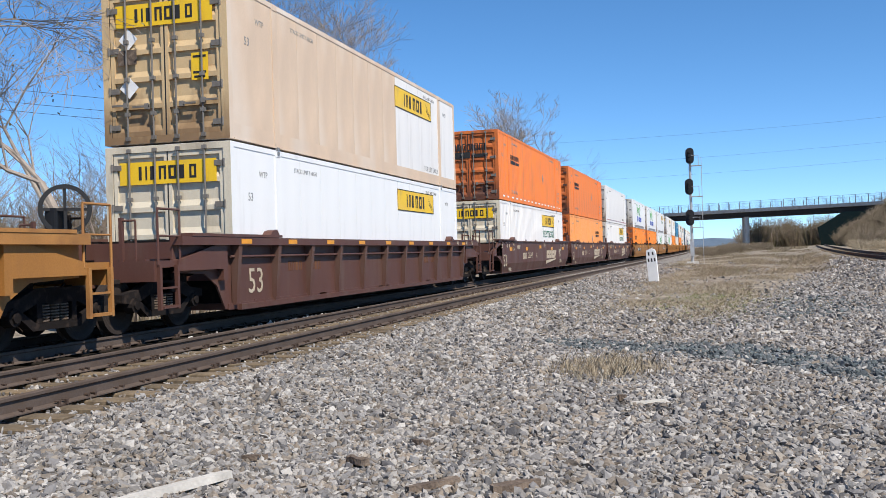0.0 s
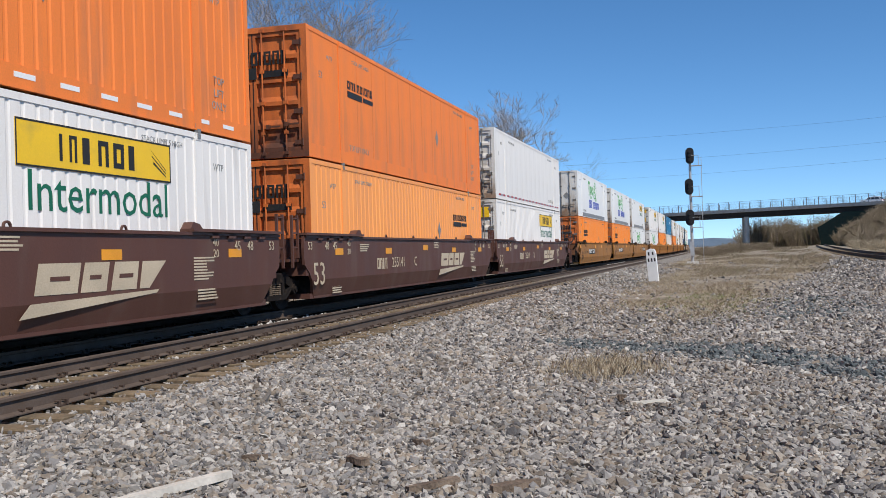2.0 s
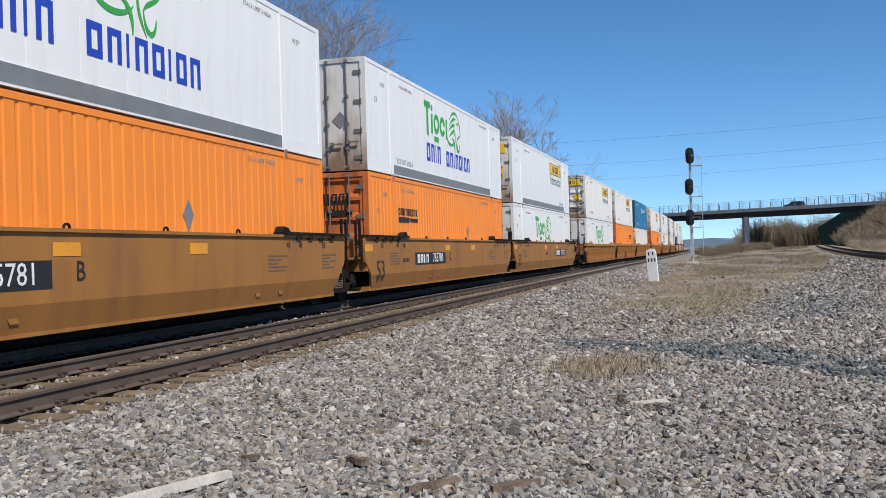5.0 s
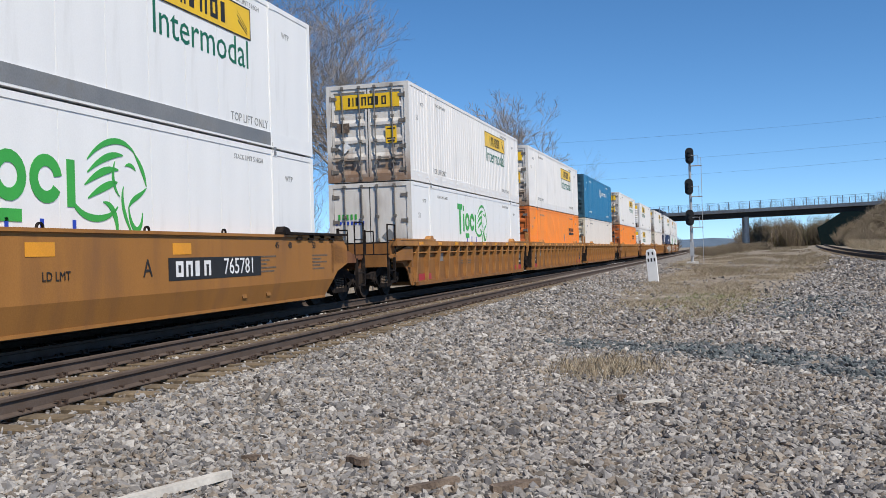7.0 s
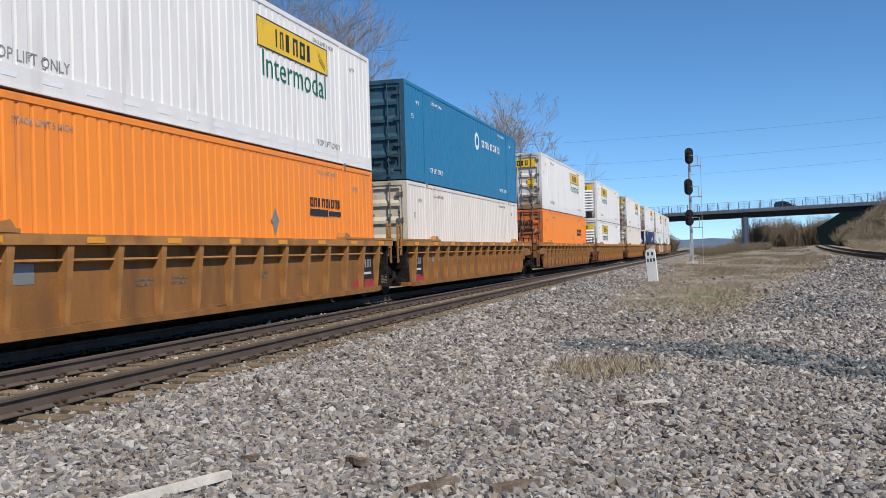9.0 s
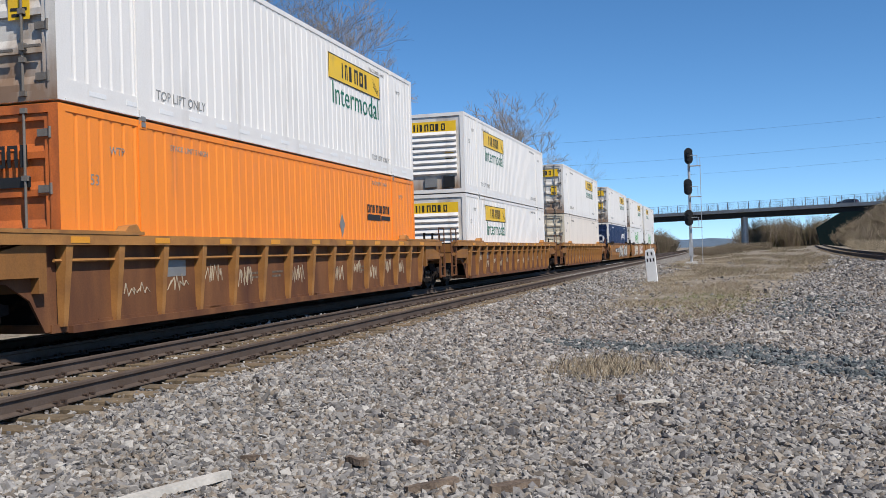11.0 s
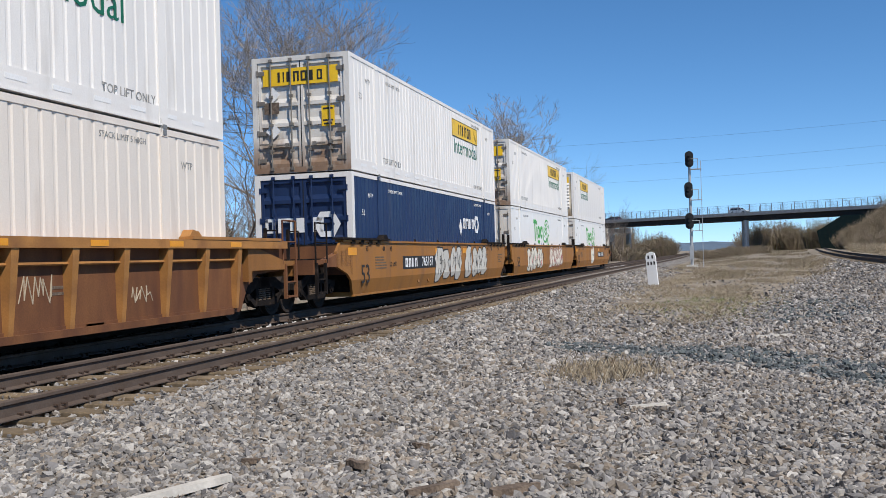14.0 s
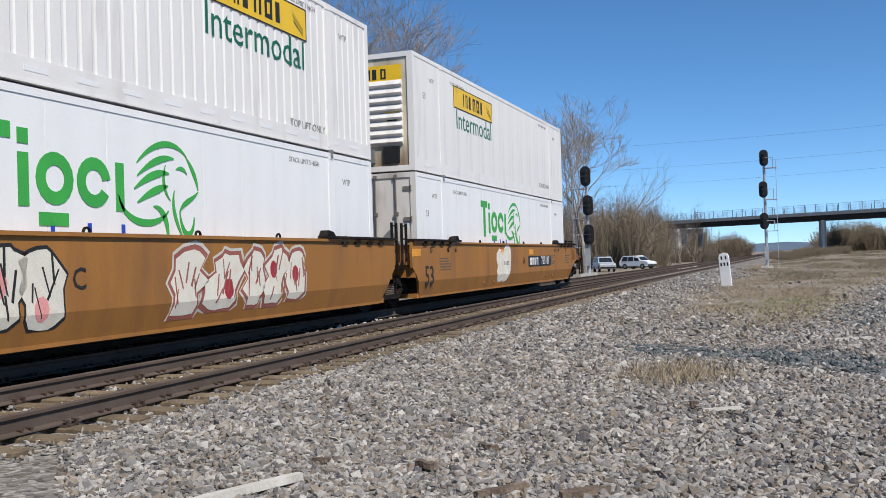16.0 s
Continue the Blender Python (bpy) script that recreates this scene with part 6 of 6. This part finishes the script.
for _ in range(30):          # round the far abutment
    y = rng.uniform(230, 275)
    x = rng.uniform(-40, -26)
    spots.append((x, y, level(x, y), rng.uniform(2, 4), rng.uniform(3, 6.5)))
for i in range(34):          # bare trees beyond the bridge and on its bank
    y = rng.uniform(258, 330) if i < 24 else rng.uniform(160, 215)
    x = 0.044 * y + rng.uniform(2, 50) if i < 24 else 0.1 * y + rng.uniform(12, 30)
    sapling(i, x, y, rng.uniform(0.5, 0.85) if i < 24 else rng.uniform(0.3, 0.5))
olive = [(5 + rng.uniform(14, 44), rng.uniform(262, 300), 0.3, rng.uniform(3, 5), rng.uniform(5, 7.5)) for _ in range(16)]
reeds = [(siding_x(y) + rng.uniform(4, 12), y, level(siding_x(y) + 6, y), 1.6, rng.uniform(0.7, 1.5)) for y in [rng.uniform(75, 170) for _ in range(80)]]


def field(r):
    while True:
        y = r.uniform(48, 240)
        x = r.uniform(bend(y) - 2.8, siding_x(y) - 2.2)
        if noise.noise((x * 0.3, y * 0.08, 4)) > r.uniform(-0.15, 0.4):
            return x, y


grass("dead_weeds", 24000, field, 0.04, 0.22, M["weed"], "dead brown weeds between the tracks")
thicket("reeds", reeds, "tall straw-coloured dead reeds beside the siding", "straw")
thicket("budding_brush", olive, "yellow-green budding bushes beyond the bridge", "bud")
thicket("brush", spots, "brown leafless brush and saplings along the railway")


def strip(rng):
    while True:
        y = 16 + 84 * rng.random() ** 1.6
        x = rng.uniform(-4, 12)
        if rng.random() < soil(x, y) and abs(x - siding_x(y)) > 1.8 and noise.noise((x * 0.5, y * 0.25, 7)) > rng.uniform(-0.2, 0.45):
            return x, y


def tuft(rng):
    return rng.gauss(-1.1, 0.36), rng.gauss(12.7, 0.62)


grass("dry_grass", 34000, strip, 0.025, 0.11, M["straw"], "thin straw-coloured dead grass between the tracks")
grass("grass_tuft", 1700, tuft, 0.03, 0.15, M["straw"], "low tuft of dead grass in the gravel", 0.6)
grass("young_grass", 1700, lambda r: (r.gauss(0.6, 1.0), r.gauss(28, 3.2)), 0.02, 0.08, M["greenblade"], "patch of young green grass")

# ---- wood on the gravel ----


def scrap(name, label, x, y, l, w, h, turn, material, seed, tilt=0):
    rng = random.Random(seed)
    t = thing(name, label, "wood", m=pose(x, y, level(x, y) + 0.02, 0, tilt, turn))
    g = Geo()
    n = 7
    for i in range(n + 1):
        a = -l / 2 + l * i / n
        k = 1 - (0.35 if i in (0, n) else 0.0)
        q = rng.uniform(-0.12, 0.12) * (0.2 if material == "plank" else 1)
        g.v += [(a, -w / 2 * k * (1 + q), 0), (a, w / 2 * k * (1 - q), 0), (a, w / 2 * k * 0.9, h * (1 + q)), (a, -w / 2 * k * 0.9, h * (1 - q))]
    for i in range(n):
        g.f += [(i * 4 + j, i * 4 + (j + 1) % 4, i * 4 + 4 + (j + 1) % 4, i * 4 + 4 + j) for j in range(4)]
    g.f += [(3, 2, 1, 0), (n * 4, n * 4 + 1, n * 4 + 2, n * 4 + 3)]
    part("piece", g, M[material], t)


scrap("plank", "bleached white wooden plank lying on the gravel", -3.36, 5.72, 0.92, 0.09, 0.05, 68, "plank", 1)
scrap("wood_scrap", "dark rotten piece of wood on the gravel", -2.48, 6.83, 0.22, 0.07, 0.05, -30, "rot", 2)
scrap("wood_scrap", "dark splinter of wood on the gravel", -3.28, 6.74, 0.2, 0.05, 0.04, 15, "rot", 3)
scrap("wood_scrap", "rotten brown plank on the gravel", -1.72, 6.2, 0.42, 0.08, 0.04, 50, "rot", 4)
scrap("wood_scrap", "rotten brown plank on the gravel", -1.16, 6.2, 0.36, 0.08, 0.05, 40, "rot", 5)
scrap("stick", "pale weathered stick on the gravel", -0.46, 9.78, 0.42, 0.035, 0.03, 35, "plank", 6)
scrap("stone_block", "dark stone on the gravel", -0.73, 9.95, 0.09, 0.07, 0.06, 10, "rot", 7)
scrap("stick", "pale stick on the gravel", 1.35, 17.5, 0.7, 0.05, 0.04, 30, "plank", 8)
scrap("wood_scrap", "brown scrap of wood on the gravel", -2.2, 7.6, 0.16, 0.06, 0.04, -20, "rot", 9)

# ---- wires and poles ----


def wire(name, a, b, sag, r=0.02):
    a, b = Vector(a), Vector(b)
    n = 18
    pts = [a.lerp(b, i / n) - Vector((0, 0, 4 * sag * (i / n) * (1 - i / n))) for i in range(n + 1)]
    w = thing(name, "thin dark overhead power line", "power line", "overhead wires")
    part("cable", Geo().path(pts, r, 4), M["black"], w)


for z, k in ((13.6, 0), (11.4, 4), (9.8, 7)):
    wire("overhead_wire", (-60, 104 + k, z + 0.7), (62, 108 + k, z + 3.6), 2.6, 0.009)
for z in (8.9, 8.3, 7.9):
    wire("overhead_wire", (-46, 30, z + 2.8), (-17, 46, z - 0.6), 0.5, 0.013)


# ---- vehicles ----


def car_thing(paint, label, m, tall=1.75):
    c = thing("car", label, "car", m=m)
    L, Wd = 4.7, 0.92
    prof = [(-2.3, 0.38), (2.3, 0.38), (2.36, 0.62), (2.3, 1.0), (2.05, tall - 0.12), (1.8, tall), (-0.25, tall + 0.02), (-0.55, tall - 0.08), (-1.2, 1.1), (-2.1, 0.98), (-2.36, 0.78)]
    body = Geo().slab(prof, -Wd, Wd)
    body.v = [(x * (1 - 0.2 * max(0, min(1, (z - 1.0) / 0.7))), y, z) for x, y, z in body.v]
    part("body", body, M[paint], c)
    lo, hi = 1.08, tall - 0.13
    for s in (-1, 1):
        for a, b, a2, b2 in ((-0.98, -0.02, -0.56, -0.02), (0.08, 0.92, 0.08, 0.92), (1.02, 2.0, 1.02, 1.88)):
            g = Geo().slab([(a, lo), (b, lo), (b2, hi), (a2, hi)], -0.005, 0.005)
            g.v = [(s * (Wd * (1 - 0.2 * max(0, (z - 1.0) / 0.7)) + 0.004) + x, y, z) for x, y, z in g.v]
            part("side_window", g, M["glass"], c)
    k = 0.78
    part("windscreen", Geo().add([(-k, -1.17, 1.15), (k, -1.17, 1.15), (k - 0.1, -0.62, tall - 0.12), (-k + 0.1, -0.62, tall - 0.12), (-k, -1.12, 1.13), (k, -1.12, 1.13), (k - 0.1, -0.57, tall - 0.14), (-k + 0.1, -0.57, tall - 0.14)],
         [(0, 1, 2, 3), (7, 6, 5, 4), (0, 4, 5, 1), (1, 5, 6, 2), (2, 6, 7, 3), (3, 7, 4, 0)]), M["glass"], c)
    part("rear_window", Geo().add([(-k, 2.32, 1.05), (k, 2.32, 1.05), (k - 0.1, 2.09, tall - 0.16), (-k + 0.1, 2.09, tall - 0.16), (-k, 2.25, 1.05), (k, 2.25, 1.05), (k - 0.1, 2.02, tall - 0.16), (-k + 0.1, 2.02, tall - 0.16)],
         [(0, 1, 2, 3), (7, 6, 5, 4), (0, 4, 5, 1), (1, 5, 6, 2), (2, 6, 7, 3), (3, 7, 4, 0)]), M["glass"], c)
    part("bumper", Geo().box(-0.86, 0.86, -2.42, -2.28, 0.4, 0.6), M["rubber"], c)
    for y in (-1.45, 1.45):
        for s in (-1, 1):
            w = part("wheel", shared("car_tyre", lambda: Geo().tube((-0.1, 0, 0), (0.1, 0, 0), 0.36, n=18), M["rubber"]), None, c, at=pose(s * 0.85, y, 0.36))
            part("rim", shared("car_rim", lambda: Geo().tube((-0.11, 0, 0), (0.11, 0, 0), 0.22, n=14), M["steel"]), None, w)
    for s in (-1, 1):
        part("headlight", shared("headlight", lambda: Geo().box(-0.15, 0.15, -2.37, -2.28, 0.78, 0.9), M["snow"]), None, c, at=pose(s * 0.7, 0, 0))
        part("tail_light", shared("tail_light", lambda: Geo().box(-0.1, 0.1, 2.3, 2.37, 0.8, 1.0), M["red"]), None, c, at=pose(s * 0.75, 0, 0))
    return c


def car_at(x, y, turn):
    return pose(x, y, level(x, y), 0, 0, turn)


def bridge_spot(bearing):
    """Metres along the bridge of what stands at this bearing, in degrees right of straight ahead."""
    k = math.tan(radians(bearing))
    return (k * BA.y - BA.x) / (BDIR.x - k * BDIR.y)


def on_bridge(d, lane, turn):
    side = Vector((-BDIR.y, BDIR.x))
    p = BA + BDIR * d + side * lane
    return pose(p.x, p.y, DECK + 0.005, 0, 0, math.degrees(math.atan2(BDIR.y, BDIR.x)) + turn)


ROAD = []
for paint, label, way, t1, b1, t2, b2 in (
        ("carwhite", "white car crossing the bridge", -1, 2.5, 7.25, 4.0, 0.99), ("cardark", "dark car crossing the bridge", -1, 4.5, 7.79, 6.5, -0.9),
        ("cardark", "dark sport utility vehicle crossing the bridge", 1, 8.0, 1.79, 9.2, 6.17), ("cardark", "dark low car crossing the bridge", -1, 11.5, 5.95, 12.5, 1.45),
        ("carpaint", "grey-blue car crossing the bridge", 1, 13.5, 1.05, 15.0, 7.05)):
    c = car_thing(paint, label, None, tall=1.45 if "low" in label else 1.7)
    c["group"] = "cars on the bridge"
    ROAD.append((c, way, t1, bridge_spot(b1), t2, bridge_spot(b2)))
car_thing("carpaint", "silver car parked beyond the tracks", car_at(-17.9, 112, 20))
car_thing("carwhite", "white sport utility vehicle parked beyond the tracks", car_at(-16.0, 128, 58))

# ---- distance ----


def hills():
    g = Geo()
    rng = random.Random(5)
    n = 90
    for i in range(n + 1):
        x = -2600 + 5200 * i / n
        h = 22 + 14 * noise.noise((x * 0.0022, 2.0, 0)) + 5 * noise.noise((x * 0.01, 5.0, 0))
        g.v += [(x, 2600, -5), (x, 2650, h * 0.7), (x, 2800, h), (x, 2990, -5)]
    for i in range(n):
        g.f += [(i * 4 + j, i * 4 + 4 + j, i * 4 + 5 + j, i * 4 + 1 + j) for j in range(3)]
    m = mat("hazy_wooded_ridge", (0.10, 0.14, 0.19), 1.0, var=0.2, scale=0.01, grain=0.2, bump=0)
    ob = part("hill_backdrop", g, m)
    tagged(ob, "low blue wooded ridge on the horizon", "hill", kind="structure")


hills()


# ---- what moves ----
SPEED = 19.25


def on_track(s, z):
    """The pose of a car whose middle is s metres ahead."""
    a, b = s - 7.5, s + 7.5
    xa, xb = TRAIN_X + bend(a), TRAIN_X + bend(b)
    return pose((xa + xb) / 2, s, z, 0, 0, -math.degrees(math.atan2(xb - xa, b - a)))


def motions():
    for ob, s0, z in TRAIN:
        walk(ob, [(t, on_track(s0 - SPEED * t + 0.0123 * t * t - 0.6 * max(0, t - 15), z)) for t in [0.5 * i for i in range(33)]])
    for k, (ob, way, t1, d1, t2, d2) in enumerate(ROAD):
        v = (d2 - d1) / (t2 - t1)
        rows = []
        for t in [0.5 * i for i in range(33)]:
            d = d1 + v * (t - t1)
            lo, hi = -60 - 12 * k, BLEN - 6 - 9 * k
            rows.append((t, on_bridge(min(hi, max(lo, d)), -2.2 * way, 90 if way > 0 else -90)))
        walk(ob, rows)


motions()
